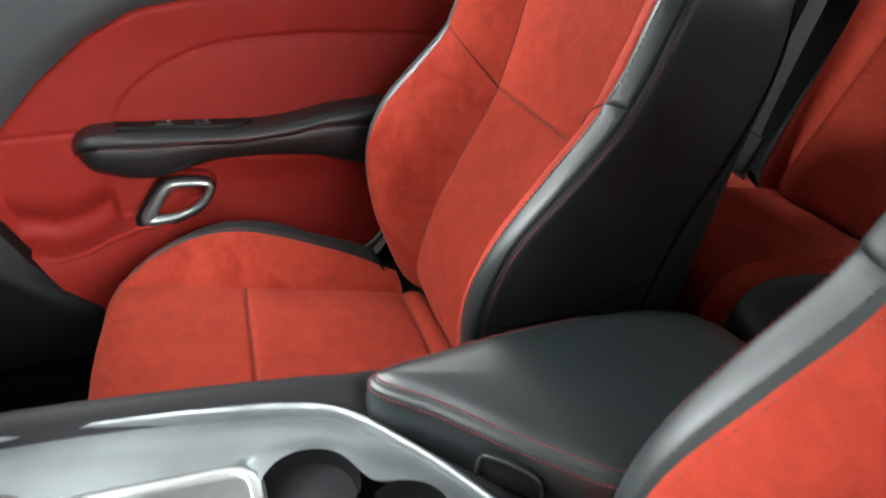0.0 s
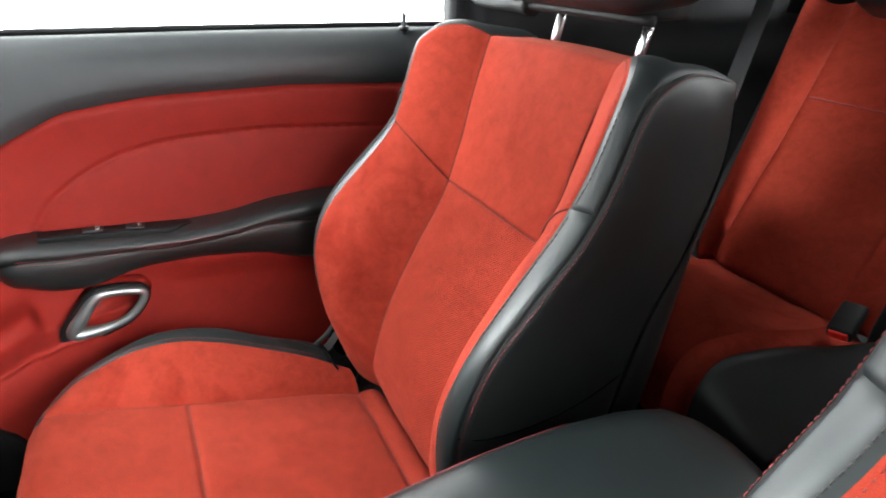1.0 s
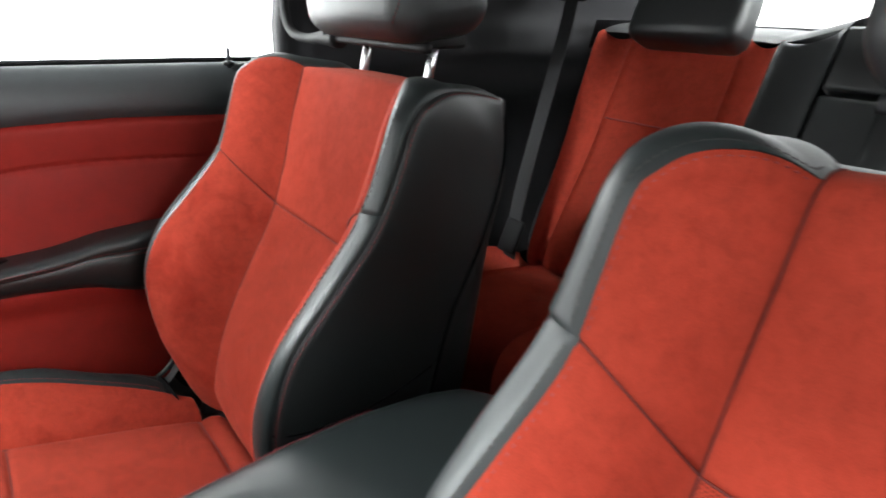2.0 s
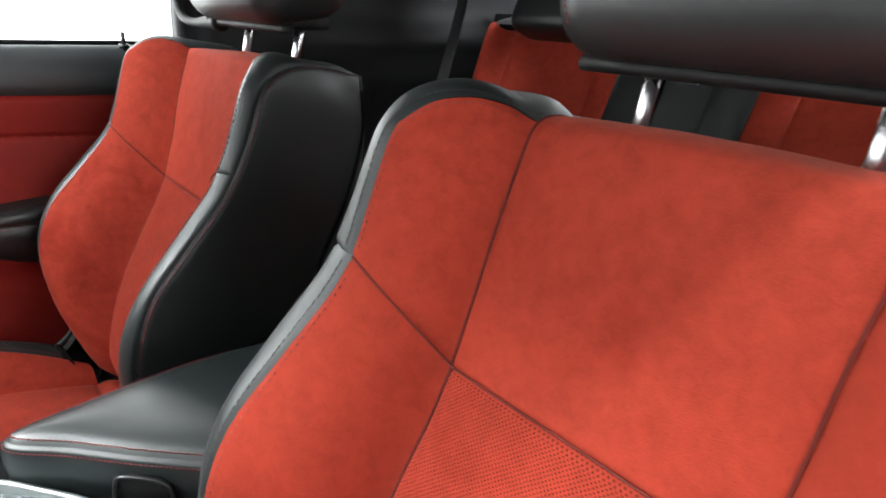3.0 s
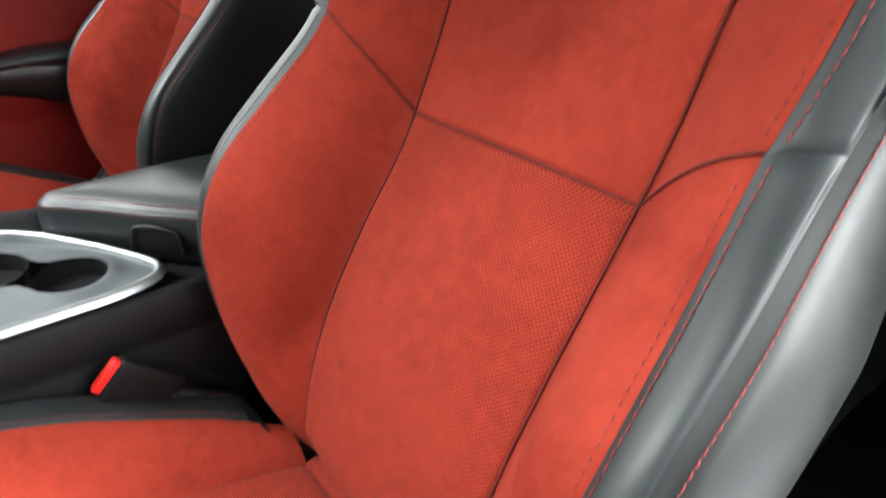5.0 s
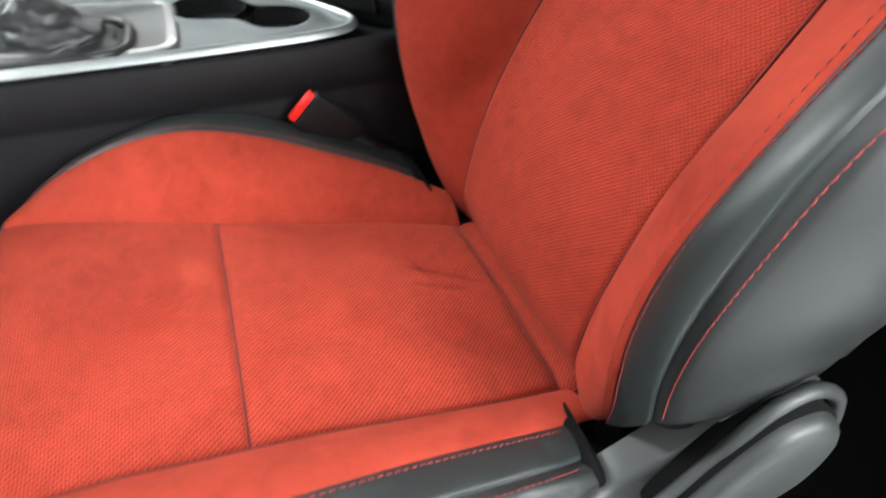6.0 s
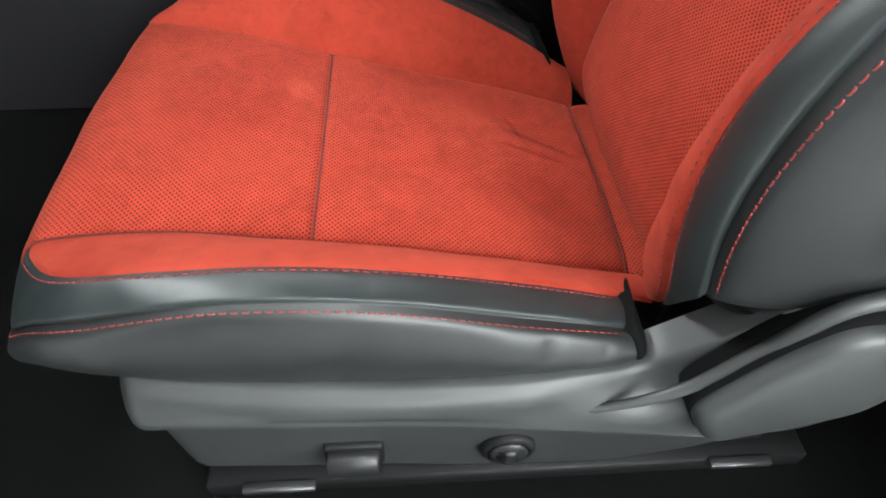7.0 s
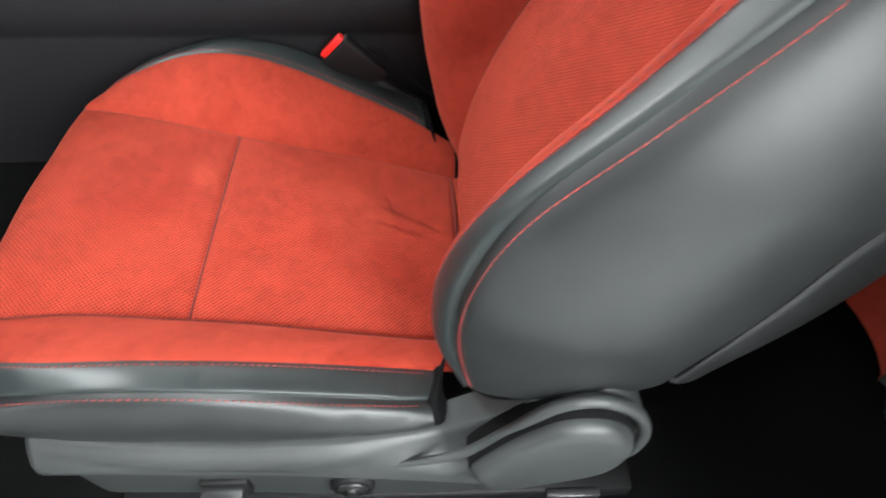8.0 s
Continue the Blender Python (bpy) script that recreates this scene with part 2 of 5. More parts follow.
def sheet(A, B, ns=12, crown=0.0, seams=(1, 1, 0, 0), groove=0.0048, width=0.0032, flip=False, skew=0.5, wob=0.0, wscale=18.0, seed=0.0, sink=None, folds=0.0):
    """Padded panel stretched between two edge curves with as many samples each: crowned in the middle, drawn in at its seams.
    sink: points into the body that the seams are drawn towards. Returns vertices, faces and a map in metres."""
    A, B = np.asarray(A, float), np.asarray(B, float)
    n = len(A)
    k = np.arange(ns + 1) / ns
    s = 0.5 - 0.5 * np.cos(np.pi * k)
    s = 0.35 * k + 0.65 * s
    G = A[:, None] + (B - A)[:, None] * s[None, :, None]
    dv = np.gradient(G, axis=0)
    ds = np.gradient(G, axis=1)
    N = np.cross(dv, ds)
    N /= np.linalg.norm(N, axis=2, keepdims=True) + 1e-9
    if flip:
        N = -N
    L = np.linalg.norm(B - A, axis=1)[:, None]
    run = np.concatenate([[0], np.cumsum(np.linalg.norm(np.diff((A + B) / 2, axis=0), axis=1))])[:, None]
    e = np.log(0.5) / np.log(skew)
    ss = s[None] ** e
    cr = np.asarray(crown, float).reshape(-1, 1) if np.ndim(crown) else crown
    H = cr * (4 * ss * (1 - ss)) ** 0.8 * np.ones((n, 1)) * np.minimum(1, L / 0.045)
    D = np.zeros_like(H)
    dist = (s[None] * L, (1 - s)[None] * L, run + 0 * L * s[None], run[-1] - run + 0 * L * s[None])
    for on, d in zip(seams, dist):
        if np.any(on):
            on = np.asarray(on, float).reshape(-1, 1) if np.ndim(on) else on
            D = np.maximum(D, on * groove * np.exp(-(d / width) ** 2))
    if wob or folds:
        calm = 1 - np.exp(-(np.minimum(dist[0], dist[1]) / 0.012) ** 2)
        for i in range(n):
            for j in range(ns + 1):
                p = Vector(G[i, j])
                H[i, j] += wob * noise.noise(p * wscale + Vector((seed, 0, 0))) * calm[i, j]
                if folds:
                    q = noise.noise(Vector((p.y * 55 + p.z * 22 + seed, p.x * 9, p.z * 6)))
                    H[i, j] -= folds * max(0.0, q) ** 2 * calm[i, j]
    if sink is None:
        S = -N
    else:
        S = np.asarray(sink)[:, None] - G
        S = S / (np.linalg.norm(S, axis=2, keepdims=True) + 1e-9)
    V = G + N * H[..., None] + S * D[..., None]
    LAST["grid"], LAST["normal"], LAST["dist"] = V, N, dist
    U = np.stack([(s[None] - 0.5) * L + 0 * run, run + 0 * L * s[None]], 2)
    f = []
    for i in range(n - 1):
        for j in range(ns):
            a = i * (ns + 1) + j
            q = (a, a + 1, a + ns + 2, a + ns + 1)
            f.append(q if flip else q[::-1])
    return V.reshape(-1, 3), f, U.reshape(-1, 2)


def seam_line(edge, d):
    """Line on the last panel at d metres from its first (0) or second (1) edge, with its normals."""
    V, N, dist = LAST["grid"], LAST["normal"], LAST["dist"][edge]
    pts, nor = [], []
    for i in range(len(V)):
        o = np.argsort(dist[i])
        pts.append([np.interp(d, dist[i][o], V[i][o, k]) for k in range(3)])
        nor.append([np.interp(d, dist[i][o], N[i][o, k]) for k in range(3)])
    return np.array(pts), np.array(nor)


def refine(curve, n, near=0.012):
    """Resampled so that both ends get extra samples for the seams."""
    c = np.asarray(curve)
    s = np.concatenate([[0], np.cumsum(np.linalg.norm(np.diff(c, axis=0), axis=1))])
    k = np.arange(n) / (n - 1)
    k = 0.5 * k + 0.5 * (0.5 - 0.5 * np.cos(np.pi * k))
    return np.stack([np.interp(k * s[-1], s, c[:, j]) for j in range(3)], 1)


def block(bm, x0, x1, y0, y1, z0, z1, bevel=0.0, seg=2):
    r = bmesh.ops.create_cube(bm, size=1.0)
    for v in r["verts"]:
        v.co = Vector(((x0 + x1) / 2 + v.co.x * (x1 - x0), (y0 + y1) / 2 + v.co.y * (y1 - y0), (z0 + z1) / 2 + v.co.z * (z1 - z0)))
    if bevel:
        es = list({e for v in r["verts"] for e in v.link_edges})
        bmesh.ops.bevel(bm, geom=es, offset=bevel, segments=seg, profile=0.5, affect="EDGES")
    return bm


def prism(bm, outline, axis, a, b, bevel=0.0, seg=2):
    """A plate: an outline of 2D points, drawn out along an axis from a to b."""
    k = "xyz".index(axis)

    def at(p, h):
        c = [p[0], p[1]]
        c.insert(k, h)
        return bm.verts.new(c)

    lo, hi = [at(p, a) for p in outline], [at(p, b) for p in outline]
    n = len(outline)
    fs = [bm.faces.new(lo), bm.faces.new(hi[::-1])]
    for i in range(n):
        fs.append(bm.faces.new((lo[i], hi[i], hi[(i + 1) % n], lo[(i + 1) % n])))
    if bevel:
        es = list({e for f in fs[:2] for e in f.edges})
        bmesh.ops.bevel(bm, geom=es, offset=bevel, segments=seg, profile=0.5, affect="EDGES")
    return bm


def tube(bm, pts, r, sides=10, closed=False, caps=True):
    p = [Vector(q) for q in pts]
    n = len(p)
    rings = []
    up = None
    for i in range(n):
        a, b = p[(i - 1) % n] if closed or i else p[0], p[(i + 1) % n] if closed or i < n - 1 else p[-1]
        t = (b - a).normalized()
        if up is None:
            up = t.orthogonal().normalized()
        up = (up - t * up.dot(t)).normalized()
        w = t.cross(up)
        rr = r[i] if isinstance(r, (list, tuple)) else r
        rings.append([bm.verts.new(p[i] + (up * math.cos(k * 2 * math.pi / sides) + w * math.sin(k * 2 * math.pi / sides)) * rr) for k in range(sides)])
    for i in range(n if closed else n - 1):
        c, d = rings[i], rings[(i + 1) % n]
        for k in range(sides):
            bm.faces.new((c[k], c[(k + 1) % sides], d[(k + 1) % sides], d[k]))
    if caps and not closed:
        bm.faces.new(rings[0][::-1])
        bm.faces.new(rings[-1])
    return bm


def stitches(curve, normal_off, pitch, length, r, lean=0.0):
    """A row of short threads along a curve: vertices and faces."""
    c = np.asarray(curve)
    s = np.concatenate([[0], np.cumsum(np.linalg.norm(np.diff(c, axis=0), axis=1))])
    V, Fc = [], []
    for k in range(int(s[-1] / pitch)):
        m = (k + 0.5) * pitch
        a = np.array([np.interp(m - length / 2, s, c[:, j]) for j in range(3)])
        b = np.array([np.interp(m + length / 2, s, c[:, j]) for j in range(3)])
        t = Vector(b - a).normalized()
        o = Vector(normal_off[min(int(m / s[-1] * len(normal_off)), len(normal_off) - 1)])
        w = t.cross(o).normalized()
        a, b = Vector(a) + w * lean, Vector(b) - w * lean
        i0 = len(V)
        for q, h in ((a, -0.1), (a + t * length * 0.2, 0.9), (b - t * length * 0.2, 0.9), (b, -0.1)):
            V += [q + w * r + o * (h - 0.7) * r, q + o * (h + 0.7) * r, q - w * r + o * (h - 0.7) * r]
        for g in range(3):
            p0 = i0 + g * 3
            for q in range(3):
                Fc.append((p0 + q, p0 + (q + 1) % 3, p0 + 3 + (q + 1) % 3, p0 + 3 + q))
        Fc += [(i0, i0 + 2, i0 + 1), (i0 + 9, i0 + 10, i0 + 11)]
    return V, Fc


# ---------- padded shapes ----------
def inset_ring(pts, d):
    """Plan outline (counter-clockwise) drawn in by d."""
    p = np.array(pts, float)
    t = np.roll(p, -1, 0) - np.roll(p, 1, 0)
    t /= np.linalg.norm(t, axis=1, keepdims=True) + 1e-9
    return p + np.stack([-t[:, 1], t[:, 0]], 1) * d


def closed(pts, n):
    """Closed smooth outline with even steps."""
    p = list(pts)
    c = spline([(*q, 0) for q in p[-2:] + p + p[:2]], 40 * len(p))
    k = 40 * len(p)
    a, b = int(k * 2 / (len(p) + 3)) , int(k * (len(p) + 2) / (len(p) + 3))
    e = even(c[a:b + 1], n + 1)[:-1]
    return e[:, :2]


def pillow(outline, levels, place=lambda x, y, z: (x, y, z), cap_bottom=True):
    """Solid from an outline and levels (inset, height), closed at both ends; returns vertices and faces."""
    n = len(outline)
    V, Fc = [], []
    for d, z in levels:
        V += [place(x, y, z) for x, y in inset_ring(outline, d)]
    for k in range(len(levels) - 1):
        for i in range(n):
            a, b = k * n + i, k * n + (i + 1) % n
            Fc.append((a, b, b + n, a + n))
    Fc.append(tuple(range((len(levels) - 1) * n, len(levels) * n)))
    if cap_bottom:
        Fc.append(tuple(range(n - 1, -1, -1)))
    return V, Fc


def local(verts, root):
    o = root.matrix_world.translation
    return [(v[0] - o.x, v[1] - o.y, v[2] - o.z) for v in verts]


def solid(name, V, Fc, material, root, label="", under=None, smooth=True):
    ob = obj(name, local(V, root), Fc, material, under or root, label, None, smooth)
    return ob


# ---------- setting: floor, shell ----------
def slab(name, x0, x1, y0, y1, z0, z1, material, label, bevel=0.0, category="car body"):
    bm = bmesh.new()
    block(bm, x0, x1, y0, y1, z0, z1, bevel)
    return tagged(part(name, bm, material, None, "", bevel > 0), label, category, kind="structure")


slab("ground", -9, 9, -9, 9, -0.42, -0.40, M_GROUND, "pale grey polished showroom floor", category="floor")


def rolling(x, y):
    return 0.006 * noise.noise(Vector((x * 6, y * 6, 0))) + 0.003 * noise.noise(Vector((x * 21, y * 21, 3)))


def carpet():
    """Cabin floor with its tunnel, one sheet with folds and thickness."""
    xs, ys = np.linspace(-0.74, 0.74, 75), np.linspace(-1.0, 1.35, 95)
    top, faces = [], []
    for y in ys:
        for x in xs:
            tunnel = 0.20 / (1 + math.exp((abs(x) - 0.13) / 0.015))
            rear = 0.16 / (1 + math.exp((y + 0.42) / 0.02))
            toe = 0.35 * max(0, y - 0.85)
            sill = 0.05 / (1 + math.exp((0.70 - abs(x)) / 0.008))
            top.append((x, y, 0.03 + max(tunnel, rear) + toe + sill + rolling(x, y)))
    n, m = len(xs), len(ys)
    for i in range(m - 1):
        for j in range(n - 1):
            a = i * n + j
            faces.append((a, a + 1, a + n + 1, a + n))
    k = len(top)
    low = [(x, y, -0.02) for x, y, z in top]
    faces += [(f[3] + k, f[2] + k, f[1] + k, f[0] + k) for f in faces]
    edge = list(range(n)) + [i * n + n - 1 for i in range(1, m)] + [(m - 1) * n + j for j in range(n - 2, -1, -1)] + [i * n for i in range(m - 2, 0, -1)]
    faces += [(edge[i - 1], edge[i - 1] + k, e + k, e) for i, e in enumerate(edge)]
    return tagged(obj("floor", top + low, faces, M_CARPET), "black carpeted car floor with a raised centre tunnel", "floor", kind="structure")


carpet()
slab("wall_firewall", -0.78, 0.78, 1.36, 1.40, -0.05, 0.80, M_DARK, "dark bulkhead in front of the footwells", 0.004)
slab("sill_driver", -0.83, -0.742, -0.95, 1.35, -0.40, 0.11, M_DARK, "black door sill under the open driver's door", 0.012)
slab("sill_passenger", 0.742, 0.83, -0.95, 1.35, -0.40, 0.11, M_DARK, "black door sill on the passenger side", 0.012)
slab("wall_rear", -0.80, 0.80, -1.42, -1.38, -0.10, 0.86, M_DARK, "dark bulkhead behind the rear seats", 0.004)


def roof():
    xs, ys = np.linspace(-0.62, 0.62, 25), np.linspace(-1.03, 0.56, 34)
    low, faces = [], []
    for y in ys:
        for x in xs:
            low.append((x, y, 1.20 - 0.10 * (x / 0.62) ** 4 * 0.7 - 0.09 * max(0, (-0.45 - y) / 0.6) ** 2 - 0.03 * max(0, (y - 0.1) / 0.35) ** 2))
    n, m = len(xs), len(ys)
    for i in range(m - 1):
        for j in range(n - 1):
            a = i * n + j
            faces.append((a, a + n, a + n + 1, a + 1))
    k = len(low)
    up = [(x, y, z + 0.05) for x, y, z in low]
    faces += [tuple(q + k for q in f[::-1]) for f in faces]
    edge = list(range(n)) + [i * n + n - 1 for i in range(1, m)] + [(m - 1) * n + j for j in range(n - 2, -1, -1)] + [i * n for i in range(m - 2, 0, -1)]
    faces += [(edge[i - 1], e, e + k, edge[i - 1] + k) for i, e in enumerate(edge)]
    tagged(obj("ceiling", low + up, faces, M_HEADLINER), "grey cloth headliner under the car roof", "ceiling", kind="structure")


roof()


def pillar(name, pts, r, label):
    bm = bmesh.new()
    tube(bm, [tuple(p) for p in spline(pts, 14)], r, 10)
    tagged(part(name, bm, M_DASH, None), label, "pillar", kind="structure")


for sx, side in ((-1, "driver"), (1, "passenger")):
    pillar("pillar_front_" + side, [(sx * 0.60, 0.54, 1.12), (sx * 0.66, 0.80, 0.99), (sx * 0.73, 1.10, 0.82)], 0.045, "black windscreen pillar")
    pillar("roof_rail_" + side, [(sx * 0.61, 0.56, 1.12), (sx * 0.62, 0.42, 1.16), (sx * 0.635, -0.1, 1.19), (sx * 0.63, -0.6, 1.17), (sx * 0.62, -1.05, 1.08)], 0.045, "black roof rail above the side window")


# dashboard, plain and dark, ahead of the seats
def dashboard():
    root = thing("dashboard", "dark soft-touch dashboard ahead of the seats", "dashboard", (0, 0.95, 0.5))
    inv = root.matrix_world.inverted()
    bm = bmesh.new()
    prism(bm, [(0.78, 0.42), (0.72, 0.60), (0.74, 0.74), (0.86, 0.80), (1.30, 0.79), (1.34, 0.40), (1.0, 0.30)], "x", -0.74, 0.74, 0.012, 3)
    bm.transform(inv)
    part("panel", bm, M_DASH, root)
    bm = bmesh.new()
    prism(bm, [(0.765, 0.43), (0.735, 0.55), (0.75, 0.56), (0.785, 0.44)], "x", 0.16, 0.62, 0.006, 2)
    bm.transform(inv)
    part("glovebox_lid", bm, M_PLASTIC, root)
    return root


dashboard()


# ---------- front seats ----------
# edge curves of one half of the seat: distance from its middle, forward, up
PASSENGER_INNER_SEAM = [(0.1366, -0.2282, 0.7880), (0.1350, -0.2204, 0.7742), (0.1302, -0.1961, 0.7125), (0.1287, -0.1738, 0.6391), (0.1241, -0.1426, 0.5633), (0.1237, -0.0983, 0.4872), (0.1233, -0.0599, 0.4100), (0.1230, -0.0355, 0.3333), (0.1245, -0.0242, 0.2552), (0.1240, -0.0245, 0.2213)]
PASSENGER_INNER_RED = [(0.1452, -0.2245, 0.7932), (0.1556, -0.2167, 0.8002), (0.1758, -0.1994, 0.8032), (0.1956, -0.1802, 0.7966), (0.2074, -0.1658, 0.7835), (0.2133, -0.1532, 0.7667), (0.2122, -0.1347, 0.7108), (0.2077, -0.1092, 0.6520), (0.2119, -0.0591, 0.5942), (0.2174, -0.0085, 0.5357), (0.2154, 0.0182, 0.4762), (0.2092, 0.0219, 0.4169), (0.2031, 0.0135, 0.3577), (0.1891, -0.0069, 0.2986), (0.1778, -0.0168, 0.2647)]
PASSENGER_INNER_BLK = [(0.1933, -0.3388, 0.7767), (0.2031, -0.2780, 0.7893), (0.2201, -0.2293, 0.7935), (0.2297, -0.1915, 0.7842), (0.2329, -0.1702, 0.7613), (0.2365, -0.1470, 0.7051), (0.2400, -0.1148, 0.6488), (0.2439, -0.0633, 0.5940), (0.2447, -0.0174, 0.5410), (0.2412, 0.0036, 0.4880), (0.2338, 0.0097, 0.4364), (0.2269, 0.0051, 0.3847), (0.2224, -0.0062, 0.3329)]
PASSENGER_OUTER_SEAM = [(0.1388, -0.2241, 0.7893), (0.1360, -0.2180, 0.7748), (0.1300, -0.1956, 0.7125), (0.1274, -0.1754, 0.6383), (0.1221, -0.1461, 0.5618), (0.1216, -0.1026, 0.4855), (0.1216, -0.0641, 0.4084), (0.1220, -0.0389, 0.3321), (0.1243, -0.0261, 0.2546), (0.1244, -0.0249, 0.2213)]
PASSENGER_OUTER_RED = [(0.1445, -0.2226, 0.7882), (0.1549, -0.2135, 0.7968), (0.1752, -0.1950, 0.8020), (0.1953, -0.1743, 0.7981), (0.2073, -0.1580, 0.7868), (0.2137, -0.1439, 0.7708), (0.2130, -0.1254, 0.7145), (0.2089, -0.1017, 0.6545), (0.2147, -0.0529, 0.5954), (0.2208, -0.0015, 0.5364), (0.2183, 0.0266, 0.4769), (0.2114, 0.0296, 0.4171), (0.2046, 0.0199, 0.3570), (0.1898, -0.0015, 0.2971), (0.1779, -0.0122, 0.2624)]
PASSENGER_OUTER_BLK = [(0.1955, -0.3394, 0.7763), (0.2047, -0.2791, 0.7895), (0.2215, -0.2310, 0.7939), (0.2312, -0.1934, 0.7839), (0.2339, -0.1712, 0.7611), (0.2362, -0.1459, 0.7057), (0.2387, -0.1120, 0.6500), (0.2428, -0.0603, 0.5951), (0.2444, -0.0145, 0.5420), (0.2416, 0.0058, 0.4887), (0.2346, 0.0107, 0.4368), (0.2278, 0.0051, 0.3848), (0.2231, -0.0070, 0.3328)]
DRIVER_INNER_SEAM = [(0.1342, -0.2264, 0.7856), (0.1353, -0.2175, 0.7725), (0.1335, -0.1904, 0.7123), (0.1337, -0.1648, 0.6403), (0.1295, -0.1301, 0.5661), (0.1287, -0.0829, 0.4916), (0.1273, -0.0423, 0.4153), (0.1258, -0.0168, 0.3388), (0.1260, -0.0048, 0.2605), (0.1240, -0.0055, 0.2260)]
DRIVER_INNER_RED = [(0.1444, -0.2188, 0.7903), (0.1540, -0.2097, 0.7984), (0.1737, -0.1912, 0.8029), (0.1934, -0.1704, 0.7989), (0.2050, -0.1541, 0.7879), (0.2116, -0.1399, 0.7724), (0.2128, -0.1190, 0.7177), (0.2113, -0.0918, 0.6598), (0.2178, -0.0409, 0.6026), (0.2232, 0.0109, 0.5450), (0.2194, 0.0374, 0.4858), (0.2114, 0.0384, 0.4259), (0.2038, 0.0273, 0.3658), (0.1887, 0.0052, 0.3057), (0.1765, -0.0067, 0.2712)]
DRIVER_INNER_BLK = [(0.2062, -0.3338, 0.7768), (0.2158, -0.2736, 0.7918), (0.2330, -0.2253, 0.7977), (0.2432, -0.1871, 0.7889), (0.2465, -0.1639, 0.7665), (0.2488, -0.1369, 0.7109), (0.2496, -0.1015, 0.6549), (0.2517, -0.0486, 0.6000), (0.2504, -0.0018, 0.5477), (0.2446, 0.0194, 0.4946), (0.2351, 0.0252, 0.4425), (0.2279, 0.0205, 0.3901), (0.2229, 0.0093, 0.3376)]
DRIVER_OUTER_SEAM = [(0.1367, -0.2228, 0.7873), (0.1334, -0.2139, 0.7742), (0.1274, -0.1876, 0.7135), (0.1252, -0.1631, 0.6408), (0.1210, -0.1302, 0.5657), (0.1213, -0.0842, 0.4905), (0.1211, -0.0440, 0.4142), (0.1210, -0.0178, 0.3380), (0.1233, -0.0050, 0.2601), (0.1235, -0.0050, 0.2260)]
DRIVER_OUTER_RED = [(0.1437, -0.2168, 0.7872), (0.1538, -0.2077, 0.7931), (0.1736, -0.1896, 0.7966), (0.1935, -0.1698, 0.7924), (0.2051, -0.1550, 0.7820), (0.2106, -0.1429, 0.7667), (0.2076, -0.1247, 0.7107), (0.2017, -0.1008, 0.6504), (0.2081, -0.0531, 0.5911), (0.2150, -0.0006, 0.5346), (0.2137, 0.0296, 0.4782), (0.2085, 0.0354, 0.4211), (0.2036, 0.0281, 0.3630), (0.1901, 0.0093, 0.3043), (0.1791, 0.0007, 0.2708)]
DRIVER_OUTER_BLK = [(0.1970, -0.3348, 0.7729), (0.2067, -0.2744, 0.7876), (0.2239, -0.2262, 0.7932), (0.2337, -0.1883, 0.7840), (0.2352, -0.1655, 0.7616), (0.2339, -0.1385, 0.7070), (0.2338, -0.1031, 0.6521), (0.2393, -0.0501, 0.5983), (0.2420, -0.0024, 0.5466), (0.2409, 0.0196, 0.4942), (0.2349, 0.0252, 0.4425), (0.2287, 0.0203, 0.3903), (0.2245, 0.0091, 0.3379)]
PASSENGER_REAR = [(0.1926, -0.3387, 0.7772), (0.2033, -0.3351, 0.6938), (0.2112, -0.3003, 0.6012), (0.2190, -0.2474, 0.5096), (0.2225, -0.2169, 0.4144), (0.2238, -0.1942, 0.3165)]
DRIVER_REAR = [(0.1972, -0.3351, 0.7728), (0.2098, -0.3272, 0.6915), (0.2191, -0.2799, 0.6023), (0.2286, -0.2081, 0.5232), (0.2279, -0.1814, 0.4424), (0.2222, -0.1480, 0.3358)]
# by seat (1: driver's, -1: passenger's) and half (1: towards the console, -1: towards the door): seam of the middle panel, edge of the red, edge of the rim,
# rear edge of the side; then the heights at which the cross seam meets the first three
BACKREST = {
    (1, 1): (DRIVER_INNER_SEAM, DRIVER_INNER_RED, DRIVER_INNER_BLK, DRIVER_REAR, 0.592, 0.674, 0.672),
    (1, -1): (DRIVER_OUTER_SEAM, DRIVER_OUTER_RED, DRIVER_OUTER_BLK, DRIVER_REAR, 0.592, 0.660, 0.666),
    (-1, 1): (PASSENGER_INNER_SEAM, PASSENGER_INNER_RED, PASSENGER_INNER_BLK, PASSENGER_REAR, 0.585, 0.668, 0.670),
    (-1, -1): (PASSENGER_OUTER_SEAM, PASSENGER_OUTER_RED, PASSENGER_OUTER_BLK, PASSENGER_REAR, 0.585, 0.661, 0.667),
}
C_SHELL = [(0.181, -0.353, 0.768), (0.192, -0.346, 0.716), (0.200, -0.334, 0.664), (0.204, -0.304, 0.590), (0.205, -0.278, 0.500), (0.206, -0.240, 0.388), (0.206, -0.190, 0.300)]
C_REAR_AT = [(0.186, -0.347, 0.772), (0.201, -0.334, 0.69), (0.211, -0.288, 0.60), (0.218, -0.222, 0.512), (0.220, -0.178, 0.42), (0.220, -0.142, 0.325)]
C_REAR_OUT_AT = [(0.186, -0.347, 0.772), (0.201, -0.334, 0.69), (0.213, -0.282, 0.60), (0.226, -0.206, 0.520), (0.230, -0.176, 0.438), (0.230, -0.140, 0.330)]
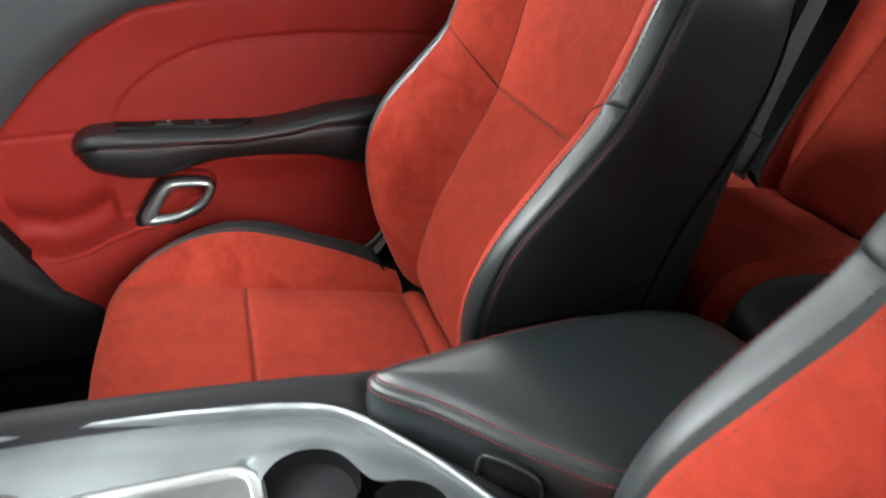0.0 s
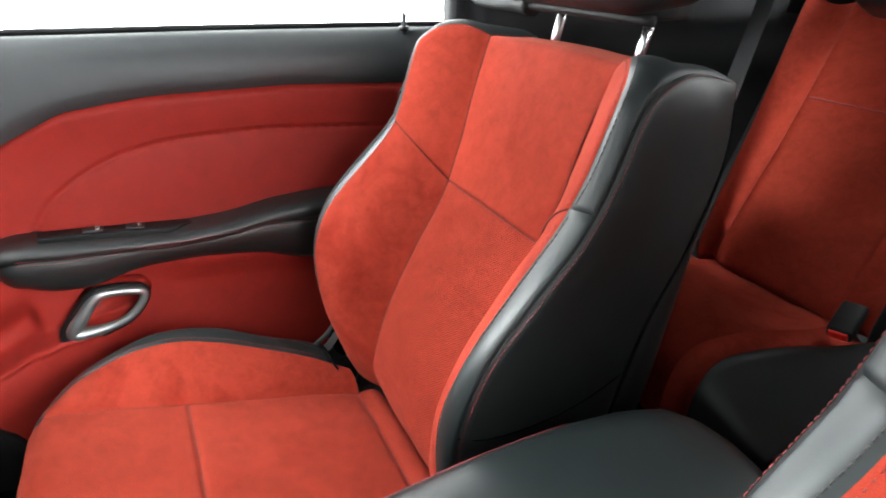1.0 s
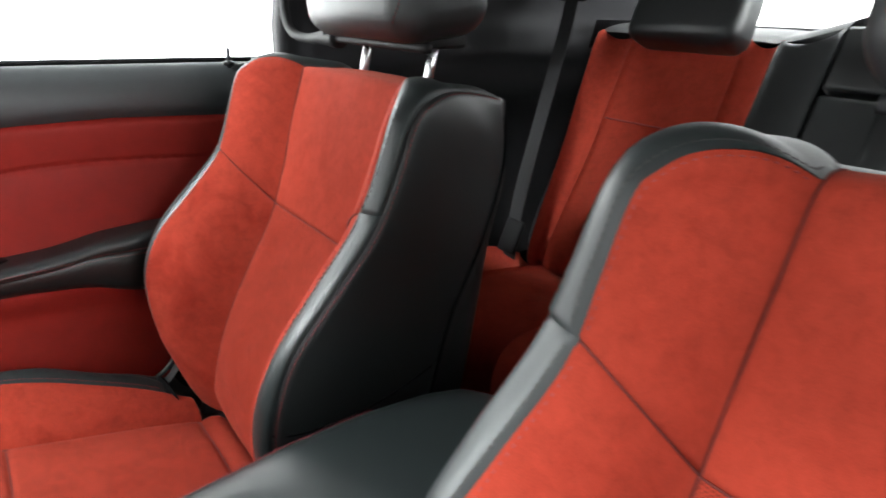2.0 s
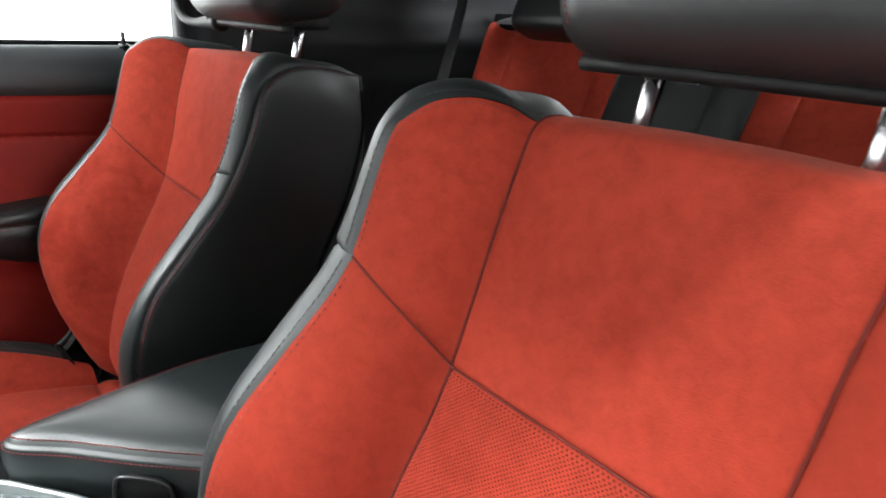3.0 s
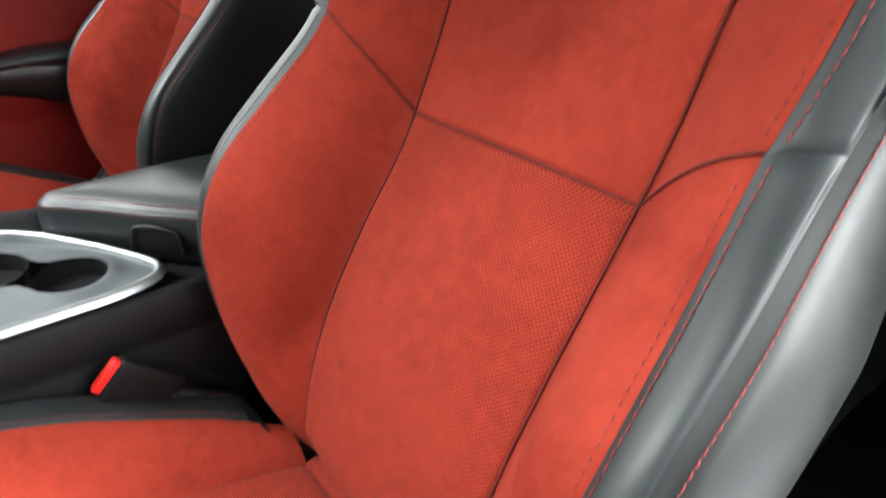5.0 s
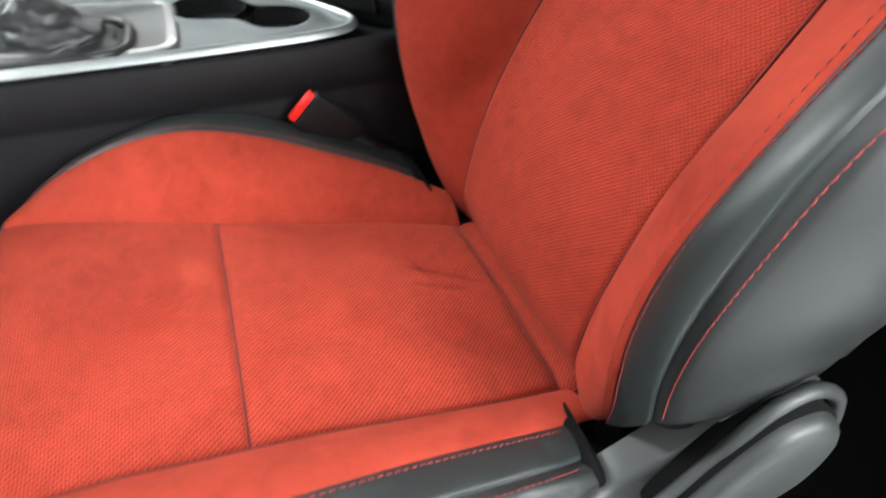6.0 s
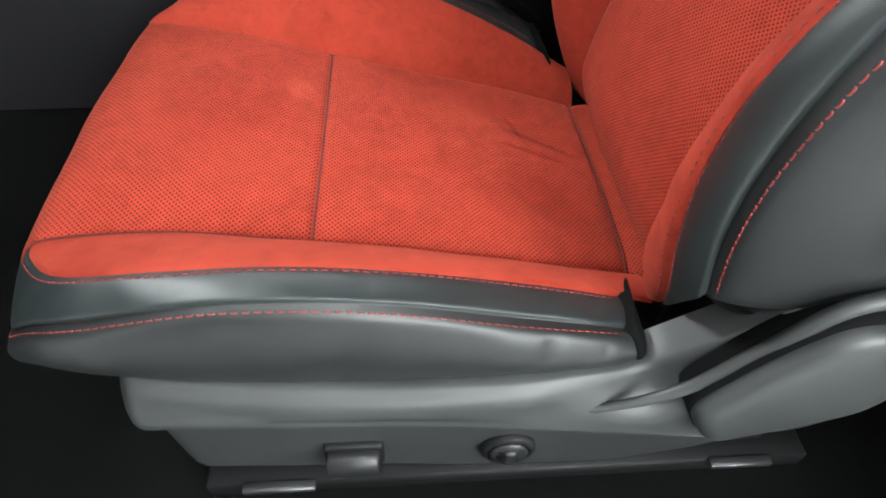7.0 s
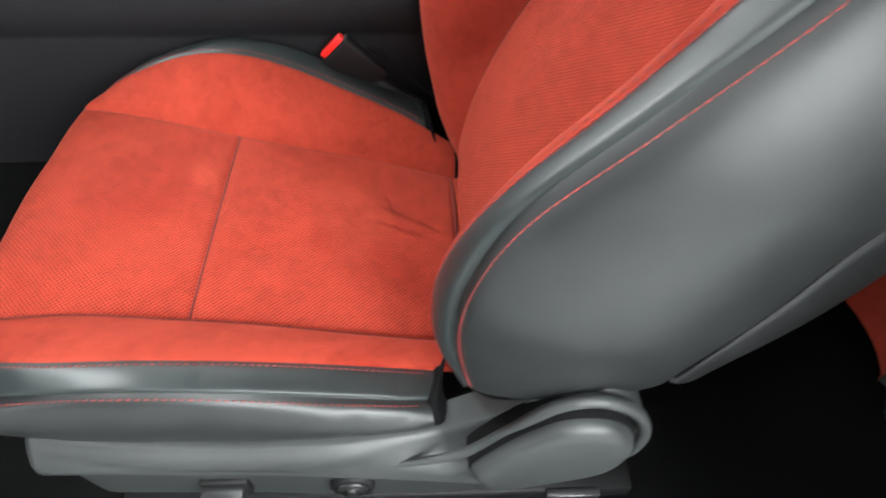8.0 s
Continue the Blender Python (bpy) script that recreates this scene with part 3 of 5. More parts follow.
C_SHELL_OUT = [(0.181, -0.353, 0.768), (0.192, -0.346, 0.716), (0.200, -0.334, 0.664), (0.206, -0.300, 0.590), (0.212, -0.264, 0.500), (0.214, -0.228, 0.400), (0.212, -0.182, 0.315)]
C_BOT = [(0.227, 0.011, 0.332), (0.229, -0.015, 0.324), (0.229, -0.05, 0.328), (0.227, -0.095, 0.328), (0.222, -0.142, 0.326)]
Q_SEAM = [(0.1511, 0.4387, 0.3182), (0.1462, 0.4041, 0.3218), (0.1376, 0.3363, 0.3146), (0.1330, 0.2687, 0.2997), (0.1295, 0.2001, 0.2852), (0.1285, 0.1332, 0.2699), (0.1274, 0.0664, 0.2544), (0.1227, -0.0061, 0.2353)]
Q_RED = [(0.1480, 0.4240, 0.3205), (0.1590, 0.4235, 0.3200), (0.1767, 0.4078, 0.3237), (0.1938, 0.3792, 0.3375), (0.2068, 0.3169, 0.3548), (0.2083, 0.2548, 0.3573), (0.2021, 0.1918, 0.3431), (0.1920, 0.1286, 0.3193), (0.1817, 0.0634, 0.2916), (0.1676, -0.0024, 0.2561)]
Q_OUT = [(0.1549, 0.4564, 0.2597), (0.1848, 0.4448, 0.2743), (0.2078, 0.4102, 0.3086), (0.2231, 0.3689, 0.3318), (0.2354, 0.2863, 0.3584), (0.2339, 0.2026, 0.3526), (0.2222, 0.1183, 0.3192), (0.2153, 0.0658, 0.2984), (0.2086, 0.0372, 0.2825)]
Q_BOT = [(0.1583, 0.4522, 0.2138), (0.1943, 0.4402, 0.2536), (0.2203, 0.4053, 0.2864), (0.2313, 0.3653, 0.2924), (0.2343, 0.3113, 0.2851), (0.2349, 0.2611, 0.2810), (0.2353, 0.1919, 0.2777), (0.2354, 0.1378, 0.2779), (0.2332, 0.0827, 0.2751), (0.2300, 0.0546, 0.2730), (0.2250, 0.0316, 0.2712)]


def between(curve, axis, a, b, n):
    """The stretch of a curve from one height (or depth) to another, with n samples, closer at its ends."""
    c = spline(curve, 300)
    o = np.argsort(c[:, axis])
    k = np.arange(n) / (n - 1)
    k = 0.5 * k + 0.5 * (0.5 - 0.5 * np.cos(np.pi * k))
    q = a + (b - a) * k
    r = np.stack([np.interp(q, c[o, axis], c[o, j]) for j in range(3)], 1)
    r[:, axis] = q
    return r


def smoothed(c, times):
    """The curve with its small kinks averaged away, ends kept."""
    c = np.array(c, float)
    for _ in range(times):
        c[1:-1] = 0.5 * c[1:-1] + 0.25 * (c[:-2] + c[2:])
    return c


def rounded_box(sx, sy, sz, r, seg=4, cuts=0):
    bm = bmesh.new()
    block(bm, -sx / 2, sx / 2, -sy / 2, sy / 2, -sz / 2, sz / 2, r, seg)
    return bm


def front_seat(name, cx, inward, label):
    """inward: +1 where the car's middle lies towards +x."""
    root = thing(name, label, "car seat", (cx, 0.0, 0.05), "front seats")
    inv = root.matrix_world.inverted()

    def W(c, s):
        """Half-seat points to the root's own space; s: +1 the inner half, -1 the outer."""
        c = np.array(c, float)
        return np.stack([inward * s * c[:, 0], c[:, 1], c[:, 2] - 0.05], 1)

    def put(nm, A, B, s, material, lab="", parent=root, **kw):
        # normals must look away from the seat: one half is the mirror image of the other
        fl = kw.pop("flip", False) != (inward * s < 0)
        a, b = W(A, s), W(B, s)
        v, f, uv = sheet(a, b, flip=fl, sink=core(a, nm), **kw)
        return obj(nm, v, f, material, parent, lab, uv)

    def core(a, nm):
        c = np.array(a)
        c[:, 0] = 0
        if nm.startswith("cushion"):
            c[:, 2] -= 0.12
        else:
            c[:, 1] = np.interp(c[:, 2], [0.2, 0.75], [-0.16, -0.30])
        return c

    def cord(pts, lift):
        """Thin dark cord at the bottom of a seam."""
        bm = bmesh.new()
        tube(bm, [tuple(q) for q in np.array(pts) + np.array(lift)], 0.0010, 6)
        part("seam_cord", bm, M_SEAM, root)

    thread, thread_dark, thread_grey = ([], []), ([], []), ([], [])

    def sew(store, edge, d, pitch, length, r, skip=(0, 0)):
        """Stitches on the panel made last, d metres from one of its edges."""
        c, o = seam_line(edge, d)
        o = smoothed(o, 6)
        c = smoothed(c, 2) + o * 0.0005
        e = len(c) - skip[1]
        c, o = c[skip[0]:e], o[skip[0]:e]
        q = np.concatenate([[0], np.cumsum(np.linalg.norm(np.diff(c, axis=0), axis=1))])
        g = np.linspace(0, q[-1], 200)
        V, Fc = stitches(c, [tuple(np.interp(x, q, o[:, k]) for k in range(3)) for x in g], pitch, length, r)
        k = len(store[0])
        store[0].extend(V)
        store[1].extend([tuple(x + k for x in f) for f in Fc])

    # ----- backrest -----
    back = {s: BACKREST[(inward, s)] for s in (1, -1)}

    def lean(c):
        """The passenger's backrest leans a little further back."""
        c = np.array(c, float)
        if inward < 0:
            c[:, 1] -= 0.0178 - 0.022 * (0.28 - c[:, 2])
            c[:, 2] -= 0.003
        return c

    seam_up = {s: between(back[s][0], 2, back[s][0][0][2], back[s][4], 34) for s in (1, -1)}
    def tucked(c, by=0.024):
        """The foot of the backrest draws back behind the cushion."""
        c = np.array(c, float)
        c[:, 1] -= by * np.clip((0.290 - c[:, 2]) / 0.06, 0, 1) ** 1.5
        return c

    seam_lo = {s: tucked(between(back[s][0], 2, back[s][4], 0.228, 40)) for s in (1, -1)}
    # the red middle panel runs up and over the top edge
    roll = lean([(0.138, -0.302, 0.770), (0.137, -0.285, 0.781), (0.136, -0.262, 0.788), (0.1355, -0.240, 0.789)])
    mid_up = {s: refine(np.vstack([spline(list(map(tuple, roll)) + [tuple(seam_up[s][0])], 24)[:-1], seam_up[s]]), 54) for s in (1, -1)}
    for nm, c, material, crown, sm in (("centre_panel_upper", mid_up, M_SUEDE, 0.005, (1, 1, 0, 1)), ("centre_panel_lower", seam_lo, M_PERF, 0.005, (1, 1, 1, 0))):
        a, b = W(c[inward], inward), W(c[-inward], -inward)
        v, f, uv = sheet(a, b, ns=34, crown=crown, seams=sm, flip=False, wob=0.0015, seed=cx * 9, sink=core((a + b) / 2, nm))
        obj(nm, v, f, material, root, "red suede upper back panel" if material is M_SUEDE else "red perforated suede back panel", uv)
        g, up = LAST["grid"], (0, 0.0026, 0.0009)
        cord(g[:, 0], up)
        cord(g[:, -1], up)
        if material is M_PERF:
            cord(g[0], up)

    for s in (1, -1):
        seam, red, blk, rear_edge, t_z, r_z, b_z = back[s]
        red_lo, blk_lo = tucked(between(red[5:], 2, r_z, red[-1][2] + 0.002, 40), 0.010), between(blk[4:], 2, b_z, blk[-1][2] + 0.001, 40)
        red_up = refine(smoothed(spline([tuple(seam_up[s][0])] + red[1:7] + [tuple(q) for q in between(red[5:], 2, 0.69, r_z, 2)], 200), 25), 44)
        su, sl = refine(seam_up[s], 44), seam_lo[s]
        put("bolster_upper", su, red_up, s, M_SUEDE, ns=18, crown=np.linspace(0.006, 0.009, 44), seams=(1, 0.5, 0.6, 1), skew=0.6, wob=0.0018, seed=s * 5.0, flip=True)
        sew(thread_dark, 1, 0.0058, 0.0072, 0.0030, 0.00055, (3, 1))
        put("bolster_lower", sl, red_lo, s, M_BOLSTER if s < 0 else M_SUEDE, ns=18, crown=np.interp(np.arange(40), [0, 12, 39], [0.009, 0.011, 0.011]), seams=(1, 0.5, 1, 0), skew=0.6, wob=0.0018, seed=s * 5.0, flip=True)
        cord(LAST["grid"][0], (0, 0.0014, 0.0008))
        sew(thread_dark, 1, 0.0058, 0.0072, 0.0030, 0.00055, (2, 0))
        # black leather rim, from behind the top, over it and down
        ru = refine(np.vstack([lean(spline([(0.139, -0.304, 0.768), (0.138, -0.286, 0.779), (0.137, -0.262, 0.786), (0.136, -0.241, 0.787)], 14)), red_up]), 56)
        bu = refine(spline(blk[:6] + [tuple(q) for q in between(blk[4:], 2, 0.69, b_z, 2)], 200), 56)
        k0 = np.linspace(0, 1, 56)
        edge_thread = thread if s < 0 < inward else thread_grey
        put("rim_upper", ru, bu, s, M_PIPE, ns=16, crown=np.interp(k0, [0, 0.15, 0.45, 0.6, 1], np.array([0.003, 0.009, 0.009, 0.007, 0.006]) * (1.5 if inward * s > 0 and s > 0 else 1.0)), seams=(np.where(np.arange(56) < 12, 0.0, 0.8), 0.8, 0, 0.7), flip=True)
        sew(edge_thread, 0, 0.0048, 0.0066, 0.0044, 0.00062, (14, 1))
        put("rim_lower", red_lo, blk_lo, s, M_PIPE, ns=16, crown=np.linspace(0.006, 0.004, 40), seams=(0.8, 0.8, 0.7, 0), flip=True)
        sew(edge_thread, 0, 0.0048, 0.0066, 0.0044, 0.00062, (1, 0))
        # side of the backrest: towards the door it swells out more than towards the console
        bf, rear = spline(blk, 120), spline(rear_edge, 120)
        swell = [0.003, 0.007, 0.010, 0.010, 0.008] if s > 0 else [0.004, 0.012, 0.031, 0.029, 0.013]
        k0 = np.linspace(0, 1, 90)
        bl, rl = even(bf, 90), even(rear, 90)
        put("side_panel", bl, rl, s, M_LEATHER, ns=20, crown=np.interp(k0, [0, 0.25, 0.58, 0.8, 1], swell), seams=(0.8, 0.6, 0, 0.5), skew=0.46, wob=0.0015, wscale=8.0, flip=True)
        sew(thread if s < 0 else thread_dark, 0, 0.0040, 0.0058, 0.0042, 0.00054, (1, 1))
        if s > 0:
            g = LAST["grid"]
            line = []
            for j in range(0, 21):
                u = j / 20
                want = 0.443 - 0.05 - 0.012 * math.sin(math.pi * min(1.0, 1.15 * u)) + 0.008 * u
                i = int(np.argmin(np.abs(g[8:, j, 2] - want))) + 8
                line.append(tuple(g[i, j] + LAST["normal"][i, j] * 0.0004))
            bm = bmesh.new()
            tube(bm, smoothed(line, 8).tolist(), 0.0015, 6)
            part("lower_seam", bm, M_VOID, root, "dark seam low on the side panel")
        shell_edge = even(spline(C_SHELL if s > 0 else C_SHELL_OUT, 120), 90)
        outer = shell_edge + (rl - even(spline(C_REAR_AT if s > 0 else C_REAR_OUT_AT, 120), 90))
        put("shell_side", rl, outer, s, M_PLASTIC, ns=8, crown=0.005, seams=(0.8, 0, 0, 0), flip=True)
        bm = bmesh.new()
        tube(bm, [tuple(q) for q in W(rl[4:-2], s)], 0.0022, 8)
        part("shell_joint", bm, M_VOID, root, "black joint between leather and shell")
        low = even(spline([blk[-1]] + C_BOT[1:-1] + [tuple(rear_edge[-1])], 40), 20)
        low2 = low + np.array([-0.05, 0, -0.01])
        put("side_underside", low, low2, s, M_LEATHER, ns=4, crown=0.002, seams=(0.4, 0, 0, 0))
        back[s] = (*back[s], outer)
    # plastic shell over the seat's back
    v, f, uv = sheet(W(even(back[-inward][7], 26), -inward), W(even(back[inward][7], 26), inward), ns=14, crown=0.03, seams=(0, 0, 0, 0))
    obj("back_shell", v, f, M_PLASTIC, root, "black plastic seat-back shell", uv)
    for s in (1, -1):
        x, y, z = back[s][2][0]
        a = refine(spline([(x, y, z), (0.10, y - 0.003, z), (0.0, y - 0.004, z)], 20), 20)
        b = refine(lean(spline([(0.140, -0.300, 0.774), (0.09, -0.302, 0.779), (0.0, -0.303, 0.782)], 20)), 20)
        put("top_cap", a, b, s, M_LEATHER, ns=6, crown=0.003, seams=(0, 0.5, 0, 0), flip=True)

    # ----- head restraint -----
    hz = 0.05
    bm = rounded_box(0.292, 0.150, 0.19, 0.046, 7)
    for q in bm.verts:
        k = (q.co.z + 0.095) / 0.19
        q.co.x *= 1.0 - 0.10 * k ** 2
        q.co.y = q.co.y * (1.0 - 0.25 * k) + 0.018 * (1 - (q.co.x / 0.14) ** 2) * (1 if q.co.y > 0 else 0.4)
    bm.transform(Matrix.Translation((0, -0.291, 0.936 - hz)) @ Matrix.Rotation(radians(-8), 4, "X"))
    head = part("head_restraint", bm, M_LEATHER, root, "black leather head restraint on two chrome posts")
    for s in (1, -1):
        bm = bmesh.new()
        tube(bm, [(s * 0.083, -0.293, 0.758 - hz), (s * 0.083, -0.302, 0.80 - hz), (s * 0.083, -0.315, 0.86 - hz)], 0.0064, 18)
        part("post", bm, M_CHROME, head, "polished chrome post")
        bm = bmesh.new()
        tube(bm, [(s * 0.083, -0.293, 0.756 - hz), (s * 0.083, -0.297, 0.777 - hz)], 0.0105, 16)
        part("collar", bm, M_DARK, head)
        c = spline([(0.110 * s, -0.225, 0.860 - hz), (0.125 * s, -0.228, 0.90 - hz), (0.120 * s, -0.232, 0.965 - hz), (0.105 * s, -0.245, 1.02 - hz)], 40)
        V, Fc = stitches(c, [(s * 0.5, 0.8, 0)], 0.0055, 0.0038, 0.0006)
        obj("stitching", V, Fc, M_THREAD_DARK, head)
    bm = bmesh.new()
    prism(bm, [(-0.105, -0.345), (-0.116, -0.295), (-0.100, -0.264), (0.100, -0.264), (0.116, -0.295), (0.105, -0.345)], "z", 0.831 - hz, 0.856 - hz, 0.005, 2)
    tube(bm, [tuple(q) for q in spline([(-0.125, -0.270, 0.832 - hz), (-0.06, -0.262, 0.833 - hz), (0.06, -0.262, 0.833 - hz), (0.125, -0.270, 0.832 - hz)], 16)], 0.0065, 10)
    part("base_plate", bm, M_DARK, head)
    # belt guide: a bent tube that reaches out towards the door
    o = -inward
    ring = spline([(o * 0.10, -0.268, 0.832 - hz), (o * 0.145, -0.268, 0.831 - hz), (o * 0.195, -0.266, 0.827 - hz), (o * 0.245, -0.264, 0.830 - hz), (o * 0.276, -0.264, 0.848 - hz), (o * 0.288, -0.266, 0.885 - hz), (o * 0.272, -0.270, 0.918 - hz), (o * 0.23, -0.274, 0.930 - hz), (o * 0.18, -0.278, 0.922 - hz), (o * 0.155, -0.276, 0.892 - hz), (o * 0.140, -0.272, 0.860 - hz), (o * 0.120, -0.268, 0.838 - hz)], 48)
    bm = bmesh.new()
    tube(bm, [tuple(q) for q in ring], [0.0075 + 0.0075 * max(0.0, 1 - i / 9, 1 - (47 - i) / 13) for i in range(48)], 12)
    part("belt_guide", bm, M_DARK, head, "black tubular belt guide")

    # ----- cushion -----
    T_Y = 0.250
    seam_r, seam_f = between(Q_SEAM, 1, T_Y, 0.0, 34), between(Q_SEAM, 1, 0.424, T_Y, 34)
    nose = spline([(0.152, 0.428, 0.165), (0.152, 0.444, 0.215), (0.151, 0.452, 0.262), (0.150, 0.443, 0.298), tuple(seam_f[0])], 26)
    front = refine(np.vstack([nose[:-1], seam_f]), 56)
    for nm, c, sm, crown in (("cushion_panel_front", front, (1, 1, 0, 1), 0.005), ("cushion_panel_rear", seam_r, (1, 1, 1, 0.8), 0.005)):
        v, f, uv = sheet(W(c, inward), W(c, -inward), ns=36, crown=crown, seams=sm, flip=True, wob=0.0030, wscale=13.0, seed=cx * 4, sink=core(W(c, inward), nm))
        obj(nm, v, f, M_SEAT_WORN if inward > 0 else M_PERF, root, "red perforated suede seat panel", uv)
        g, up = LAST["grid"], (0, 0.0, 0.0010)
        for e in ((g[:, 0], g[:, -1]) if nm.endswith("front") else (g[:, 0], g[:, -1], g[0], g[-1])):
            cord(e[22:] if len(e) == 56 else e, up)
    strip = refine(spline([(0.125, 0.0, 0.234), (0.124, -0.022, 0.238), (0.122, -0.040, 0.228), (0.12, -0.055, 0.20)], 20), 16)
    v, f, uv = sheet(W(strip, inward), W(strip, -inward), ns=20, crown=0.002, seams=(1, 1, 0.8, 0), flip=True)
    obj("cushion_rear_strip", v, f, M_PERF, root, "red perforated suede strip at the cushion's rear", uv)
    q_seam = between(Q_SEAM, 1, 0.424, -0.005, 120)
    q_red, q_out, q_bot = refine(spline(Q_RED, 300), 120), refine(spline(Q_OUT, 300), 120), refine(spline(Q_BOT, 300), 120)
    for s in (1, -1):
        put("cushion_bolster", q_seam, q_red, s, M_BOLSTER if s < 0 else M_SUEDE, ns=18, crown=0.007, seams=(1, 0.5, 0.5, 0), wob=0.0012, wscale=16.0, seed=s * 7.0)
        rim_in = refine(spline(Q_RED, 300)[:int(300 * 0.945)], 120)
        put("cushion_rim", rim_in, q_out, s, M_PIPE, ns=16, crown=0.004, seams=(0.8, 0.8, 0, 0), wob=0.0008, wscale=40.0, folds=0.0042, seed=s * 2.0 + cx)
        sew(thread if s < 0 else thread_dark, 0, 0.0046, 0.0058, 0.0038, 0.00046, (2, 3))
        put("cushion_side", q_out, q_bot, s, M_LEATHER, ns=16, crown=0.009, seams=(0.8, 0.3, 0, 0), wob=0.0016, wscale=22.0, folds=0.0030, seed=s * 4.0 + cx)
        sew(thread if s < 0 else thread_dark, 0, 0.0030, 0.0060, 0.0038, 0.00048, (8, 3))
        tuck = q_bot + np.array([-0.04, 0.0, -0.02])
        put("cushion_underside", q_bot, tuck, s, M_LEATHER, ns=4, seams=(0.4, 0, 0, 0))
        # black cloth cap behind the cushion's side
        e0 = even(spline([tuple(rim_in[-1] + (-0.004, 0.0, -0.004)), tuple(rim_in[-1]), tuple(q_out[-1] + (0.0015, 0.0, 0.002)), tuple(q_bot[-1]), tuple(q_bot[-1] + (-0.004, 0.0, -0.010))], 60), 24)
        e1 = e0 + np.array([-0.004, -0.007, 0.002])
        put("cushion_end_cap", e0, e1, s, M_VOID, ns=8, crown=0.0012, seams=(0.7, 0.0, 0, 0), flip=True)
        e2 = e1 + np.array([-0.016, -0.006, -0.006])
        put("cushion_end_fold", e1, e2, s, M_VOID, ns=4, crown=0.002, seams=(0, 0, 0, 0), flip=True)

    # inner frame of the seat, mostly hidden: pan, hinges and runners
    bm = bmesh.new()
    block(bm, -0.19, 0.19, -0.12, 0.34, 0.10, 0.17, 0.02, 2)
    part("seat_pan", bm, M_DARK, root)
    for s in (1, -1):
        bm = bmesh.new()
        block(bm, s * 0.19 - 0.022, s * 0.19 + 0.022, -0.20, 0.37, -0.01, 0.012, 0.003, 1)
        block(bm, s * 0.18 - 0.014, s * 0.18 + 0.014, -0.16, 0.34, 0.012, 0.105, 0.004, 1)
        part("runner", bm, M_DARK, root, "dark steel seat runner")
        bm = bmesh.new()
        block(bm, s * 0.214 - 0.005, s * 0.214 + 0.005, -0.16, -0.10, 0.008, 0.014, 0.001, 1)
        part("runner_end", bm, M_STEEL, root, "bare steel runner end")
        bm = bmesh.new()
        block(bm, s * 0.214 - 0.005, s * 0.214 + 0.005, 0.27, 0.335, 0.008, 0.014, 0.001, 1)
        part("runner_end", bm, M_STEEL, root, "bare steel runner end")
        bm = bmesh.new()
        prism(bm, [(-0.10, 0.12), (0.0, 0.12), (-0.03, 0.21), (-0.10, 0.25)], "x", s * 0.165 - 0.012, s * 0.165 + 0.012, 0.004, 1)
        part("hinge_plate", bm, M_DARK, root)
    airbag_tag(root, W, inward)
    valance(root, W)
    for nm, store, material in (("red_stitching", thread, M_THREAD), ("dark_stitching", thread_dark, M_THREAD_DARK), ("edge_stitching", thread_grey, M_THREAD_GREY)):
        tagged(obj(nm, store[0], store[1], material, root), kind="stuff")
    return root


def lettering(name, text, size, m, material, parent, label=""):
    """Flat raised letters as a mesh."""
    cu = bpy.data.curves.new(name, "FONT")
    cu.body, cu.size, cu.extrude, cu.align_x, cu.align_y = text, size, 0.0002, "CENTER", "CENTER"
    tmp = new(name, cu)
    me = bpy.data.meshes.new_from_object(tmp.evaluated_get(bpy.context.evaluated_depsgraph_get()))
    bpy.data.objects.remove(tmp)
    me.transform(m)
    me.materials.clear()
    me.materials.append(material)
    ob = new(name, me)
    ob.parent = parent
    if label:
        ob["label"] = label
    return ob


def airbag_tag(root, W, inward):
    """Small cloth tag sewn into the outer rim seam."""
    c = W(between(BACKREST[(inward, -1)][2][4:], 2, 0.715, 0.693, 3), -1)
    mid, along = Vector(c[1]), Vector(c[0] - c[2]).normalized()
    o = 1 if c[1][0] > 0 else -1
    face = Vector((o * 0.86, 0.35, 0.36))
    face = (face - along * face.dot(along)).normalized()
    m = Matrix((along, face.cross(along), face)).transposed().to_4x4()
    if o < 0:
        m = Matrix((along, face.cross(along), face)).transposed().to_4x4()
    m.translation = mid + face * 0.005 + face.cross(along) * (-0.006)
    bm = bmesh.new()
    block(bm, -0.018, 0.018, -0.006, 0.006, -0.0012, 0.0006, 0.0004, 1)
    bm.transform(m)
    tag = part("airbag_tag", bm, M_DARK, root, "small black cloth tag with white AIRBAG lettering", False)
    lettering("lettering", "AIRBAG", 0.0078, m @ Matrix.Translation((0, 0, 0.0008)), M_WHITE, tag, "white AIRBAG lettering")


